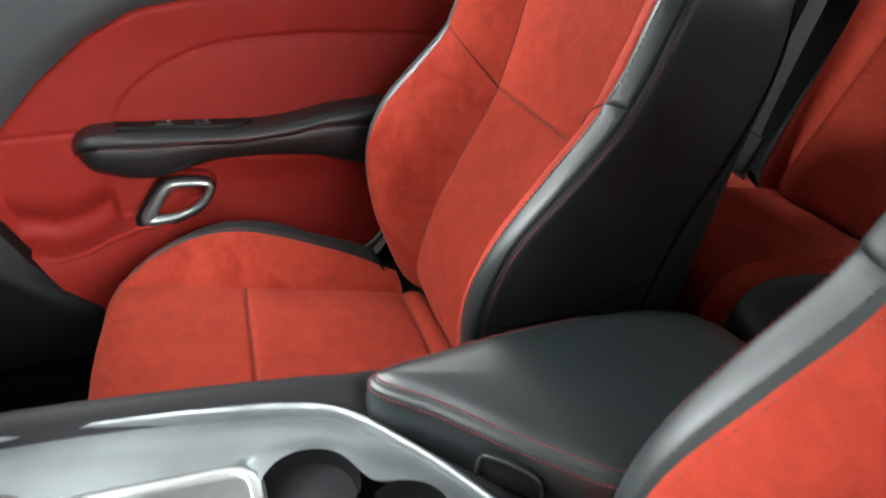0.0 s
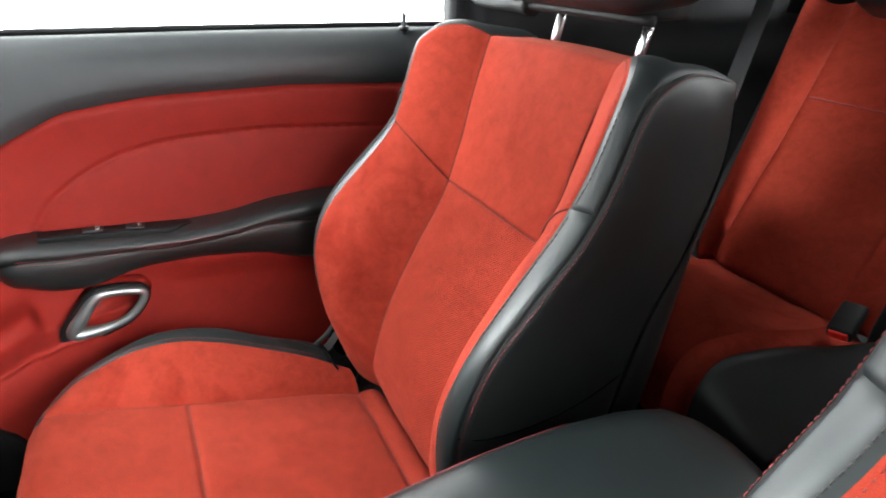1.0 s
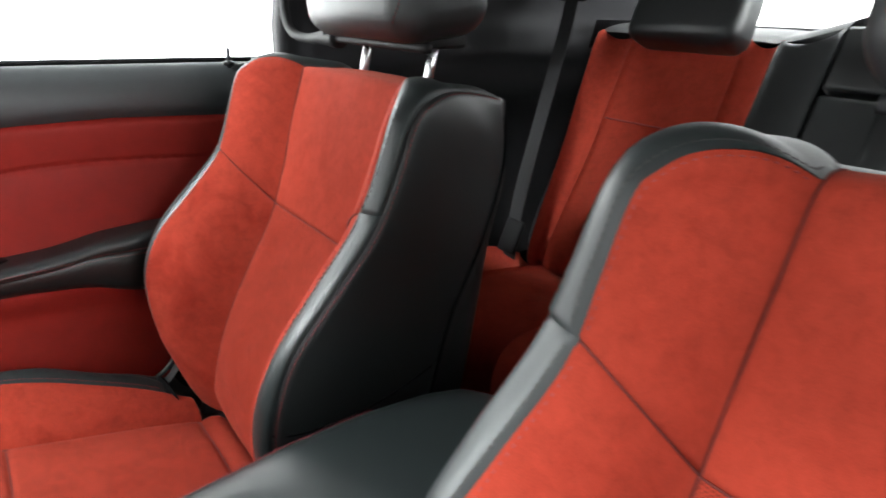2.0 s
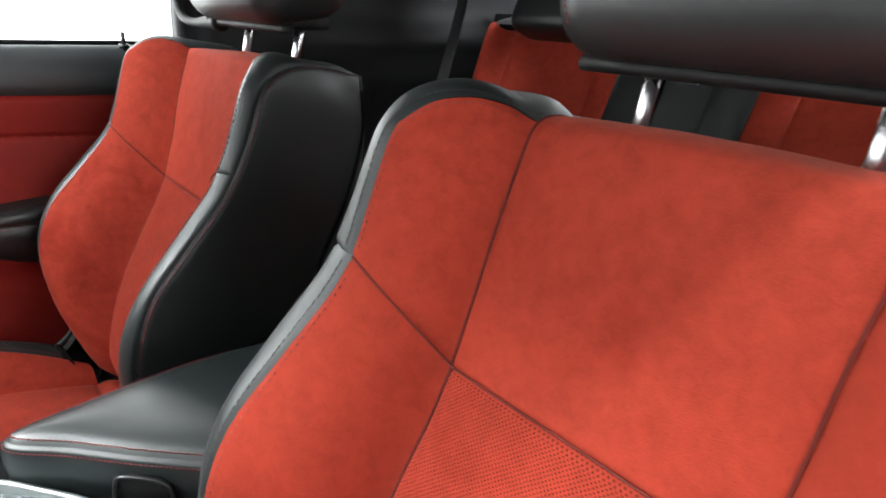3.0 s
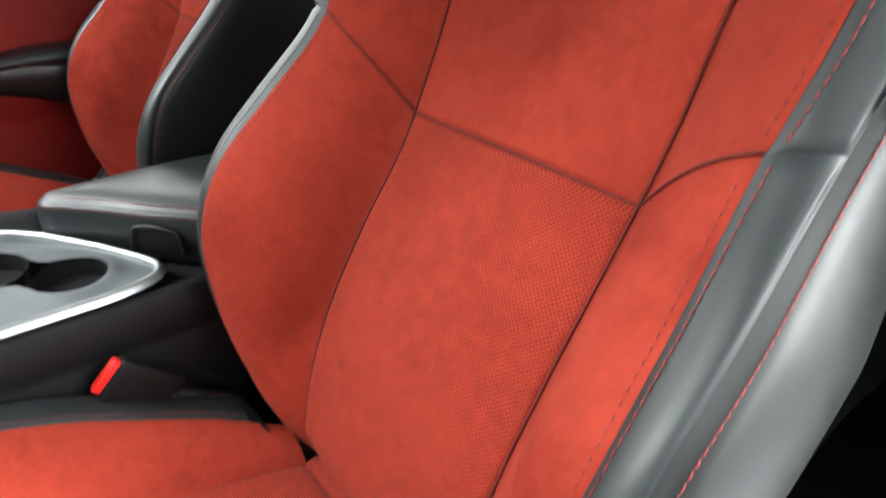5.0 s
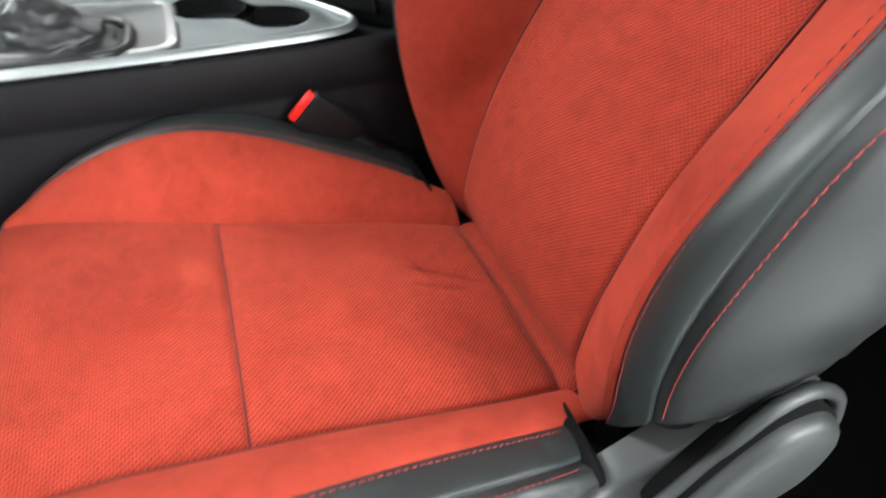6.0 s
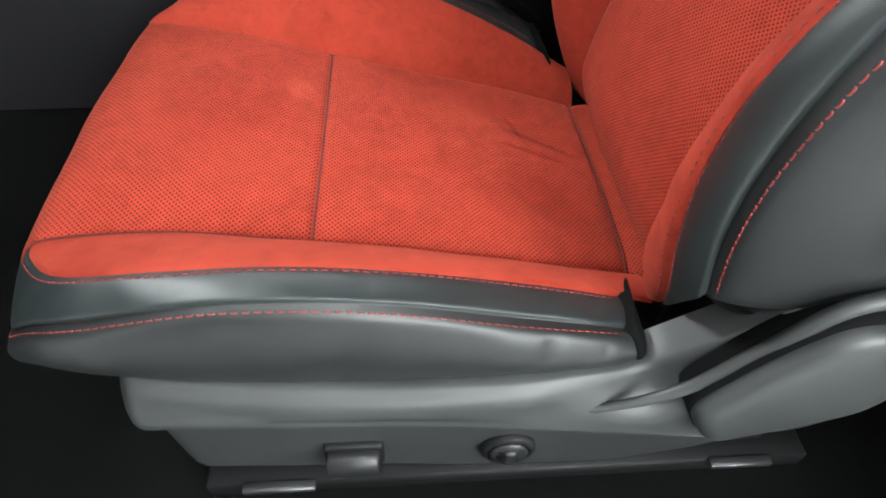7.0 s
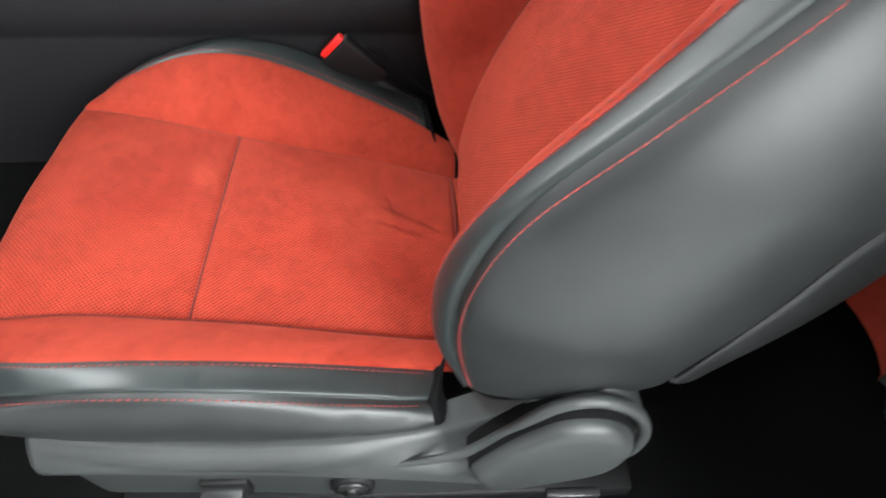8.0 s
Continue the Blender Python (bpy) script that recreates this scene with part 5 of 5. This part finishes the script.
LEDGE_Y = [-0.40, 0.0, 0.15, 0.291, 0.354, 0.405, 0.448, 0.492, 0.54, 0.567, 0.70]
LEDGE_Z = [0.372, 0.380, 0.376, 0.362, 0.345, 0.338, 0.323, 0.301, 0.293, 0.304, 0.33]
INSERT = [(-0.24, 0.590), (-0.18, 0.612), (-0.10, 0.620), (0.0, 0.627), (0.10, 0.630), (0.219, 0.622), (0.307, 0.596), (0.373, 0.552), (0.406, 0.508)]


def door():
    root = thing("passenger_door", "closed car door with a red vinyl panel and a black sill", "car door", (0.75, 0.1, 0.1))
    ins = spline([(y, z, 0) for y, z in INSERT], 120)[:, :2]
    sm = lambda t: t * t * (3 - 2 * t)

    def surf(y, z):
        x = 0.712
        led = float(np.interp(y, LEDGE_Y, LEDGE_Z))
        # map pocket: below the ledge the panel stands proud
        k = 1 / (1 + math.exp(max(-60, min(60, (z - led) / 0.0022))))
        reach = sm(min(1, max(0, (0.60 - y) / 0.02))) * sm(min(1, max(0, (y - 0.27) / 0.10)))
        x -= 0.040 * k * reach * (1 if z > 0.12 else max(0, z / 0.12))
        x -= 0.009 * math.exp(-((z - led + 0.004) / 0.005) ** 2) * reach
        # hollow above the ledge, behind the handle
        x += 0.030 * math.exp(-((z - led - 0.03) / 0.035) ** 2) / (1 + math.exp((0.44 - y) / 0.004)) * (1 if y < 0.60 else 0)
        # swelling under the armrest
        x -= 0.020 * math.exp(-((z - 0.40 - 0.03 * math.sin((y + 0.1) * 5)) / 0.035) ** 2) * sm(min(1, max(0, (0.30 - y) / 0.1)))
        # insert: padded field with a sewn edge
        dd = np.hypot(ins[:, 0] - y, ins[:, 1] - z)
        d = float(dd.min())
        i = int(dd.argmin())
        inside = z < ins[i, 1] and y < 0.415 and z > 0.47
        x -= 0.006 * (1 - math.exp(-(d / 0.02))) * (1 if inside else 0)
        x -= 0.010 * sm(min(1, max(0, (z - 0.60) / 0.09))) * (0 if inside else 1)
        x += 0.0045 * math.exp(-(d / 0.0035) ** 2)
        # roll under the sill
        t = door_top(y) - z
        x += 0.010 * math.exp(-(t / 0.008) ** 2)
        # seam in front of the armrest
        if y > 0.46:
            x += 0.003 * math.exp(-((z - 0.494 + 0.02 * (y - 0.46)) / 0.003) ** 2)
        return x

    ny, nz = 230, 220
    ys = np.linspace(-0.42, 0.75, ny)
    V, Fc = [], []
    for y in ys:
        t = door_top(y)
        for k in range(nz):
            z = 0.09 + (t - 0.09) * k / (nz - 1)
            V.append((surf(y, z), y, z))
    for i in range(ny - 1):
        for k in range(nz - 1):
            a = i * nz + k
            Fc.append((a, a + 1, a + nz + 1, a + nz))
    solid("door_panel", V, Fc, M_DOOR, root, "red vinyl door panel")
    # dark kick plate where the red panel ends towards the footwell
    bm = bmesh.new()
    prism(bm, [(0.606, 0.38), (0.575, 0.302), (0.545, 0.235), (0.498, 0.190), (0.44, 0.09), (0.80, 0.09), (0.80, 0.45)], "x", 0.662, 0.70, 0.006, 2)
    bm.transform(Matrix.Translation(-Vector(root.location)))
    part("kick_plate", bm, M_DARK, root, "matt black lower front door trim")
    # black sill: rolls from the panel's edge up and out to the window
    sec = [(0.706, -0.004), (0.697, 0.006), (0.694, 0.016), (0.696, 0.035), (0.702, 0.055), (0.712, 0.072), (0.722, 0.079), (0.738, 0.081), (0.748, 0.080), (0.80, 0.070)]
    ys = np.linspace(-0.33, 0.95, 90)
    V, Fc = [], []
    for y in ys:
        t = door_top(y)
        top = 0.778 - 0.010 * max(0, y - 0.1)
        for x, h in sec:
            V.append((x - 0.02 * max(0, (y - 0.25)) , y, t + (top - t) * h / 0.081))
    m = len(sec)
    for i in range(len(ys) - 1):
        for j in range(m - 1):
            a = i * m + j
            Fc.append((a, a + 1, a + m + 1, a + m))
    solid("door_sill", V, Fc, M_SILL, root, "soft black sill under the window")
    bm = bmesh.new()
    tube(bm, [(0.748 - 0.75, y - 0.1, 0.781 - 0.010 * max(0, y - 0.1) - 0.1) for y in np.linspace(-0.32, 0.95, 20)], 0.0045, 8)
    part("window_seal", bm, M_DARK, root, "thin black rubber window seal")
    bm = bmesh.new()
    block(bm, 0.765, 0.82, -0.33, 0.95, 0.05, 0.77)
    bm.transform(Matrix.Translation(-Vector(root.location)))
    part("outer_skin", bm, M_BODY, root)
    # armrest
    yy = np.linspace(0.472, -0.30, 110)
    top = lambda y: float(np.interp(y, [-0.3, -0.02, 0.075, 0.10, 0.14, 0.229, 0.409, 0.455, 0.472], [0.520, 0.520, 0.514, 0.507, 0.500, 0.496, 0.508, 0.506, 0.490]))
    bot = lambda y: float(np.interp(y, [-0.3, -0.05, 0.031, 0.089, 0.183, 0.270, 0.305, 0.35, 0.40, 0.44, 0.465, 0.472], [0.392, 0.394, 0.402, 0.426, 0.438, 0.438, 0.430, 0.416, 0.420, 0.436, 0.462, 0.482]))
    def calm(f):
        v = np.array([f(y) for y in yy])
        for _ in range(10):
            v[1:-1] = 0.5 * v[1:-1] + 0.25 * (v[:-2] + v[2:])
        return lambda y: float(np.interp(y, yy[::-1], v[::-1]))

    top, bot = calm(top), calm(bot)

    def arm_at(y):
        """Upper and lower edge and inner face of the armrest, rounded off at its front end."""
        u = max(0.0, (y - 0.428) / 0.0455)
        q = math.sqrt(max(0.0, 1 - u * u))
        k = min(y, 0.428)
        return 0.474 + (top(k) - 0.474) * q, 0.474 + (bot(k) - 0.474) * q, 0.712 - 0.060 * q * (0.85 + 0.15 * min(1, max(0, (y + 0.1) / 0.3)))

    V, Fc = [], []
    for y in yy:
        t, b, r = arm_at(y)
        h = t - b
        sec = [(0.716, t), (0.706, t), (r + 0.018, t - 0.004), (r + 0.007, t - 0.006), (r + 0.001, t - 0.013), (r, t - 0.022), (r + 0.002, t - 0.27 * h), (r + 0.0035, t - 0.29 * h), (r + 0.002, t - 0.31 * h), (r + 0.003, t - 0.55 * h), (r + 0.010, b + 0.016), (r + 0.020, b + 0.005), (0.705, b), (0.716, b)]
        V += [(x, y, z) for x, z in sec]
    m = len(sec)
    for i in range(len(yy) - 1):
        for j in range(m - 1):
            a = i * m + j
            Fc.append((a, a + m, a + m + 1, a + 1))
    Fc.append(tuple(range(m)))
    arm = solid("armrest", V, Fc, M_LEATHER, root, "black leather door armrest")
    for dz in (-0.255, -0.325):
        c = np.array([(arm_at(y)[2] + 0.0005, y, arm_at(y)[0] + dz * (arm_at(y)[0] - arm_at(y)[1])) for y in yy[6:]])
        V, Fc = stitches(c, [(-1, 0, 0)], 0.0055, 0.0038, 0.0006)
        tagged(solid("stitching", V, Fc, M_THREAD_DARK, root, under=arm), kind="stuff")
    # window switch plate on the armrest
    tilt = Matrix.Translation((0, 0.30, 0.50)) @ Matrix.Rotation(0.06, 4, "X") @ Matrix.Translation((0, -0.30, -0.50))
    bm = bmesh.new()
    prism(bm, [(0.672, 0.225), (0.672, 0.40), (0.702, 0.405), (0.705, 0.20), (0.690, 0.195)], "z", 0.490, 0.5045, 0.002, 2)
    bm.transform(Matrix.Translation(-Vector(root.location)) @ tilt)
    sw = part("switch_plate", bm, M_DARK, root, "gloss-black window switch plate")
    for y0, y1 in ((0.318, 0.345), (0.262, 0.288)):
        bm = bmesh.new()
        block(bm, 0.680, 0.698, y0, y1, 0.502, 0.5075, 0.002)
        bm.transform(Matrix.Translation(-Vector(root.location)) @ tilt)
        key = part("switch_key", bm, M_PLASTIC, sw)
        for k in range(2):
            bm = bmesh.new()
            block(bm, 0.684 + 0.007 * k, 0.687 + 0.007 * k, y0 + 0.004, y0 + 0.010, 0.5073, 0.5080)
            bm.transform(Matrix.Translation(-Vector(root.location)) @ tilt)
            part("switch_mark", bm, M_WHITE, key, "white printed mark")
    # pull handle: an open silver loop in a dark bezel
    loop = closed([(0.388, 0.346), (0.372, 0.372), (0.350, 0.398), (0.332, 0.405), (0.296, 0.402), (0.282, 0.396), (0.286, 0.380), (0.304, 0.360), (0.326, 0.349), (0.360, 0.343)], 60)
    o = Vector(root.location)
    bm = bmesh.new()
    pts = [(0.676 + 0.012 * (1 if 0 else 0) - o.x, y - o.y, z - o.z) for y, z in loop]
    tube(bm, pts, [0.0066 + 0.0045 * min(1.0, max(0.0, (p[0] - 0.33) / 0.05)) for p in loop], 12, True)
    han = part("door_handle", bm, M_SILVER_BRIGHT, root, "open satin silver door handle")
    c = loop.mean(0)
    bm = bmesh.new()
    tube(bm, [(0.683 - o.x, (y - c[0]) * 1.12 + c[0] + 0.004 - o.y, (z - c[1]) * 1.20 + c[1] - 0.003 - o.z) for y, z in loop], [0.0075 + 0.004 * min(1.0, max(0.0, (y - 0.33) / 0.05)) for y, z in loop], 10, True)
    part("bezel", bm, M_DARK, han, "black plastic bezel")
    V, Fc = pillow([((y - c[0]) * 1.0 + c[0], (z - c[1]) * 1.0 + c[1]) for y, z in loop][::-1], [(0.0, 0.690), (0.004, 0.705), (0.012, 0.7105)], lambda y, z, x: (x, y, z), False)
    solid("handle_hollow", V, Fc, M_DOOR, root, "dark red hollow behind the handle", under=han)
    bm = bmesh.new()
    tube(bm, [(0.716 - 0.75, -0.182 - 0.1, 0.765 - 0.1), (0.716 - 0.75, -0.182 - 0.1, 0.800 - 0.1), (0.716 - 0.75, -0.182 - 0.1, 0.803 - 0.1)], [0.0038, 0.0042, 0.0025], 12)
    pin = part("lock_pin", bm, M_STEEL, root, "grey door lock pin")
    bm = bmesh.new()
    tube(bm, [(0.716 - 0.75, -0.182 - 0.1, 0.774 - 0.1), (0.716 - 0.75, -0.182 - 0.1, 0.781 - 0.1)], 0.009, 16)
    part("pin_collar", bm, M_PLASTIC, pin)
    return root


door()


# ---------- rear of the cabin ----------
def quarter(sx, name):
    """Black trim beside the rear seats, with a ledge and a hollow under it."""
    # the unseen driver's side stops lower, to let lamp light onto the rear seats
    ys, zs = np.linspace(-0.30, -1.40, 70), np.linspace(0.10, 1.14 if sx > 0 else 1.07, 70)
    V, Fc = [], []
    for y in ys:
        for z in zs:
            x = 0.735
            lid = 0.735 + 0.03 * (y + 0.9)
            k = 1 / (1 + math.exp((z - lid) / 0.004))
            deep = min(1, max(0, (-0.42 - y) / 0.15))
            x -= 0.10 * deep * k / (1 + math.exp((0.50 - z) / 0.02)) * 0.0
            x -= 0.055 * deep * math.exp(-((z - lid - 0.05) / 0.06) ** 2)
            x += 0.020 * deep * math.exp(-((z - lid + 0.05) / 0.05) ** 2)
            up = max(0, z - 0.84)
            x -= 0.35 * up
            if -0.335 < y:
                x += 0.02
            V.append((sx * x, y, z))
    n = len(zs)
    for i in range(len(ys) - 1):
        for k in range(n - 1):
            a = i * n + k
            Fc.append((a, a + 1, a + n + 1, a + n) if sx < 0 else (a, a + n, a + n + 1, a + 1))
    k = len(V)
    W2 = [(v[0] + sx * 0.05, v[1], v[2]) for v in V]
    Fb = [tuple(q + k for q in f[::-1]) for f in Fc]
    m = len(ys)
    rim = list(range(n)) + [i * n + n - 1 for i in range(1, m)] + [(m - 1) * n + j for j in range(n - 2, -1, -1)] + [i * n for i in range(m - 2, 0, -1)]
    side = [(rim[i - 1], e, e + k, rim[i - 1] + k) for i, e in enumerate(rim)]
    tagged(obj(name, V + W2, Fc + Fb + side, M_CONSOLE), "moulded black trim beside the rear seats", "trim", kind="structure")


quarter(1, "trim_quarter_passenger")
quarter(-1, "unseen_trim_driver")


def rear_seat(name, sx, label):
    root = thing(name, label, "car seat", (sx * 0.32, -0.75, 0.2), "rear seats")
    o = Vector(root.location)

    def put(nm, A, B, material, flip, lab="", **kw):
        A, B = np.array(A, float), np.array(B, float)
        A[:, 0] *= sx
        B[:, 0] *= sx
        v, f, uv = sheet(A - np.array(o), B - np.array(o), flip=flip != (sx < 0), **kw)
        return obj(nm, v, f, material, root, lab, uv)

    line = lambda x0, x1, y0=-0.735, y1=-0.965, z0=0.36, z1=0.845, dy=0.0, n=40: refine(spline([(x1, y1 - 0.012, z1 + 0.002), (x1, y1 + 0.006 + dy * 0.5, z1 - 0.012), (x1 * 0.75 + x0 * 0.25, y1 * 0.75 + y0 * 0.25 + dy, z1 * 0.75 + z0 * 0.25), ((x0 + x1) / 2, (y0 + y1) / 2 + dy, (z0 + z1) / 2), (x0, y0 + dy, z0 + 0.03), (x0, y0 - 0.03, z0 - 0.03)], 60), n)
    e0, e1 = line(0.126, 0.138, dy=0.01), line(0.184, 0.199, dy=-0.005)
    e2, e3 = line(0.43, 0.442, dy=-0.005), line(0.468, 0.535, dy=0.012)
    put("backrest_inner_bolster", e0, e1, M_SUEDE, False, crown=0.016, ns=10, seams=(0.5, 1, 0.3, 0))
    put("backrest_centre", e1, e2, M_SUEDE, False, crown=0.006, ns=20, seams=(1, 1, 0, 0), wob=0.002)
    put("backrest_outer_bolster", e2, e3, M_SUEDE, False, crown=0.018, ns=12, seams=(1, 0.5, 0.3, 0))
    s0 = line(0.055, 0.050, y0=-0.76, y1=-0.99, z1=0.875)
    put("backrest_inner_side", s0, e0, M_LEATHER, False, crown=0.014, ns=10, seams=(0.3, 0.5, 0, 0))
    s1 = line(0.54, 0.575, y0=-0.80, y1=-1.02)
    put("backrest_outer_side", e3, s1, M_LEATHER, False, crown=0.008, ns=8, seams=(0.5, 0, 0, 0))
    # the top runs back in black leather
    t0 = np.array([e0[0], e1[0], e2[0], e3[0]])
    A = spline([tuple(q) for q in np.vstack([s0[0], t0, s1[0]])], 30)
    B = A + np.array([0, -0.20, 0.012])
    put("backrest_top", A, B, M_LEATHER, True, crown=0.012, ns=8, seams=(0.5, 0, 0, 0))
    # black head restraint let into the backrest
    bm = rounded_box(0.235, 0.10, 0.22, 0.030, 5)
    for q in bm.verts:
        k = (q.co.z + 0.11) / 0.22
        q.co.x *= 1.0 - 0.06 * k
        q.co.y *= 1.0 - 0.2 * k
    bm.transform(Matrix.Translation((sx * 0.307 - o.x, -0.965 - o.y, 0.928 - o.z)) @ Matrix.Rotation(radians(20), 4, "X"))
    part("head_restraint", bm, M_LEATHER, root, "black leather rear head restraint")
    # cross seam of the middle panel
    z = 0.675
    y = -0.735 + (z - 0.36) / 0.485 * -0.23
    bm = bmesh.new()
    tube(bm, [(sx * x - o.x, y + 0.0025 - o.y, z - o.z) for x in np.linspace(0.19, 0.43, 12)], 0.0014, 6)
    part("cross_seam", bm, M_THREAD_DARK, root)
    # cushion
    c = lambda x0, x1, dz, n=40: refine(spline([(x1, -0.395, 0.25), (x1, -0.40, 0.33 + dz), (x1, -0.44, 0.372 + dz), ((x0 + x1) / 2, -0.52, 0.388 + dz), (x0, -0.62, 0.378 + dz), (x0, -0.72, 0.362 + dz * 0.5), (x0, -0.78, 0.34)], 60), n)
    q0, q1, q2, q3 = c(0.115, 0.170, 0.012), c(0.17, 0.215, 0.004), c(0.43, 0.43, 0.002), c(0.55, 0.55, 0.012)
    put("cushion_inner_bolster", q0, q1, M_SUEDE, True, crown=0.014, ns=10, seams=(0.5, 1, 0, 0))
    put("cushion_centre", q1, q2, M_SUEDE, True, crown=0.006, ns=22, seams=(1, 1, 0, 0), wob=0.006, wscale=11.0)
    put("cushion_outer_bolster", q2, q3, M_SUEDE, True, crown=0.016, ns=10, seams=(1, 0.5, 0, 0))
    q4 = c(0.58, 0.58, -0.1)
    put("cushion_outer_side", q3, q4, M_LEATHER, True, crown=0.006, ns=6, seams=(0.5, 0, 0, 0))
    # black inner side that slopes to the middle of the car
    q5 = spline([(0.02, -0.40, 0.20), (0.03, -0.405, 0.28), (0.04, -0.45, 0.325), (0.045, -0.54, 0.340), (0.045, -0.62, 0.345), (0.045, -0.72, 0.338), (0.045, -0.78, 0.33)], 60)
    put("cushion_inner_side", refine(q5, 40), q0, M_LEATHER, True, crown=0.003, ns=12, seams=(0, 0.5, 0, 0))
    return root


rear_seat("bench_seat", 1, "red suede rear seat with black leather sides behind the passenger")
rear_seat("bench_seat", -1, "red suede rear seat with black leather sides behind the driver")


def rear_middle():
    root = thing("rear_centre_panel", "black leather panel between the two rear seats", "seat panel", (0, -0.9, 0.2))
    V, Fc = [], []
    for z0, z1, y0, y1, nm in ((0.34, 0.765, -0.765, -0.955, "lower_pad"), (0.772, 0.875, -0.958, -1.005, "upper_pad")):
        bm = bmesh.new()
        h = math.hypot(z1 - z0, y1 - y0)
        block(bm, -0.052, 0.052, -0.03, 0.012, -h / 2, h / 2, 0.010, 3)
        bm.transform(Matrix.Translation((0, (y0 + y1) / 2 + 0.9, (z0 + z1) / 2 - 0.2)) @ Matrix.Rotation(math.atan2(y0 - y1, z1 - z0), 4, "X"))
        part(nm, bm, M_LEATHER, root)
    bm = bmesh.new()
    block(bm, -0.05, 0.05, -0.80, -0.385, 0.20, 0.335, 0.02, 3)
    bm.transform(Matrix.Translation((0, 0.9, -0.2)))
    part("seat_bridge", bm, M_LEATHER, root)


rear_middle()


def parcel_shelf():
    bm = bmesh.new()
    prism(bm, [(-1.38, 0.80), (-1.38, 0.868), (-1.12, 0.868), (-1.10, 0.80)], "x", -0.68, 0.68, 0.006, 2)
    tagged(part("parcel_shelf", bm, M_CONSOLE, None), "black shelf under the rear window", "shelf", kind="structure")


parcel_shelf()


def shoulder_belt():
    root = thing("seat_belt", "black shoulder belt hanging before the quarter trim", "seat belt", (0.62, -0.75, 0.5))
    o = Vector(root.location)
    c = spline([(0.60, -0.93, 0.99), (0.578, -0.90, 0.885), (0.545, -0.82, 0.72), (0.515, -0.74, 0.55), (0.490, -0.69, 0.44), (0.480, -0.675, 0.38)], 30)
    V, Fc = [], []
    for p in c:
        for dx, dy in ((-0.022, 0.004), (0.022, -0.004), (0.022, -0.0058), (-0.022, 0.0022)):
            V.append((p[0] + dx - o.x, p[1] + dy - o.y, p[2] - o.z))
    for i in range(len(c) - 1):
        for k in range(4):
            a = i * 4
            Fc.append((a + k, a + (k + 1) % 4, a + 4 + (k + 1) % 4, a + 4 + k))
    Fc += [(3, 2, 1, 0), tuple(range(len(V) - 4, len(V)))]
    obj("webbing", V, Fc, M_BELT, root, "", None, False)
    bm = rounded_box(0.07, 0.03, 0.05, 0.008, 2)
    bm.transform(Matrix.Translation((0.60 - o.x, -0.935 - o.y, 0.93 - o.z)))
    part("upper_guide", bm, M_DARK, root)
    bm = rounded_box(0.05, 0.012, 0.075, 0.005, 2)
    bm.transform(Matrix.Translation((0.487 - o.x, -0.685 - o.y, 0.425 - o.z)) @ Matrix.Rotation(0.4, 4, "X"))
    part("tongue", bm, M_DARK, root)


shoulder_belt()


def rear_buckle():
    root = thing("rear_belt_buckle", "black rear belt buckle lying on the red cushion", "belt buckle", (0.135, -0.665, 0.40))
    bm = rounded_box(0.036, 0.065, 0.022, 0.006, 3)
    bm.transform(Matrix.Rotation(-0.45, 4, "X") @ Matrix.Rotation(0.25, 4, "Z") @ Matrix.Translation((0, 0, 0.015)))
    part("housing", bm, M_DARK, root)
    bm = rounded_box(0.026, 0.008, 0.014, 0.002, 2)
    bm.transform(Matrix.Rotation(-0.45, 4, "X") @ Matrix.Rotation(0.25, 4, "Z") @ Matrix.Translation((0, 0.0315, 0.016)))
    part("button", bm, M_BUCKLE, root, "red release button")


rear_buckle()

# white walls round the car that emit light, though they are no lamps
def showroom_wall(name, x0, x1, y0, y1, glow, label):
    m_glow, nt_glow, b_glow = mat("glowing_white_wall")
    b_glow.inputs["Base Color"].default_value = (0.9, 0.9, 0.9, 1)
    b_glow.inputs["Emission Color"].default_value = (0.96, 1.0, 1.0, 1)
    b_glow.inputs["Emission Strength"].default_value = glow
    bm = bmesh.new()
    block(bm, x0, x1, y0, y1, -0.4, 4.2)
    tagged(part(name, bm, m_glow, None, "", False), label, "wall", kind="structure")


showroom_wall("backdrop", 4.6, 4.62, -6, 6, 8.0, "white showroom wall outside the window, made to glow")
# unseen walls, added as fill; the side one stops short to keep front-left dim
showroom_wall("wall_glow_front", -6, 4.6, 6.0, 6.02, 1.7, "unseen glowing white wall ahead of the car, added as fill light")
showroom_wall("wall_glow_rear", -6, 4.6, -6.02, -6.0, 0.9, "unseen glowing white wall behind the car, added as fill light")
showroom_wall("wall_glow_side", -6.02, -6, -6, 0.6, 1.1, "unseen glowing white wall beside the open door, added as fill light")
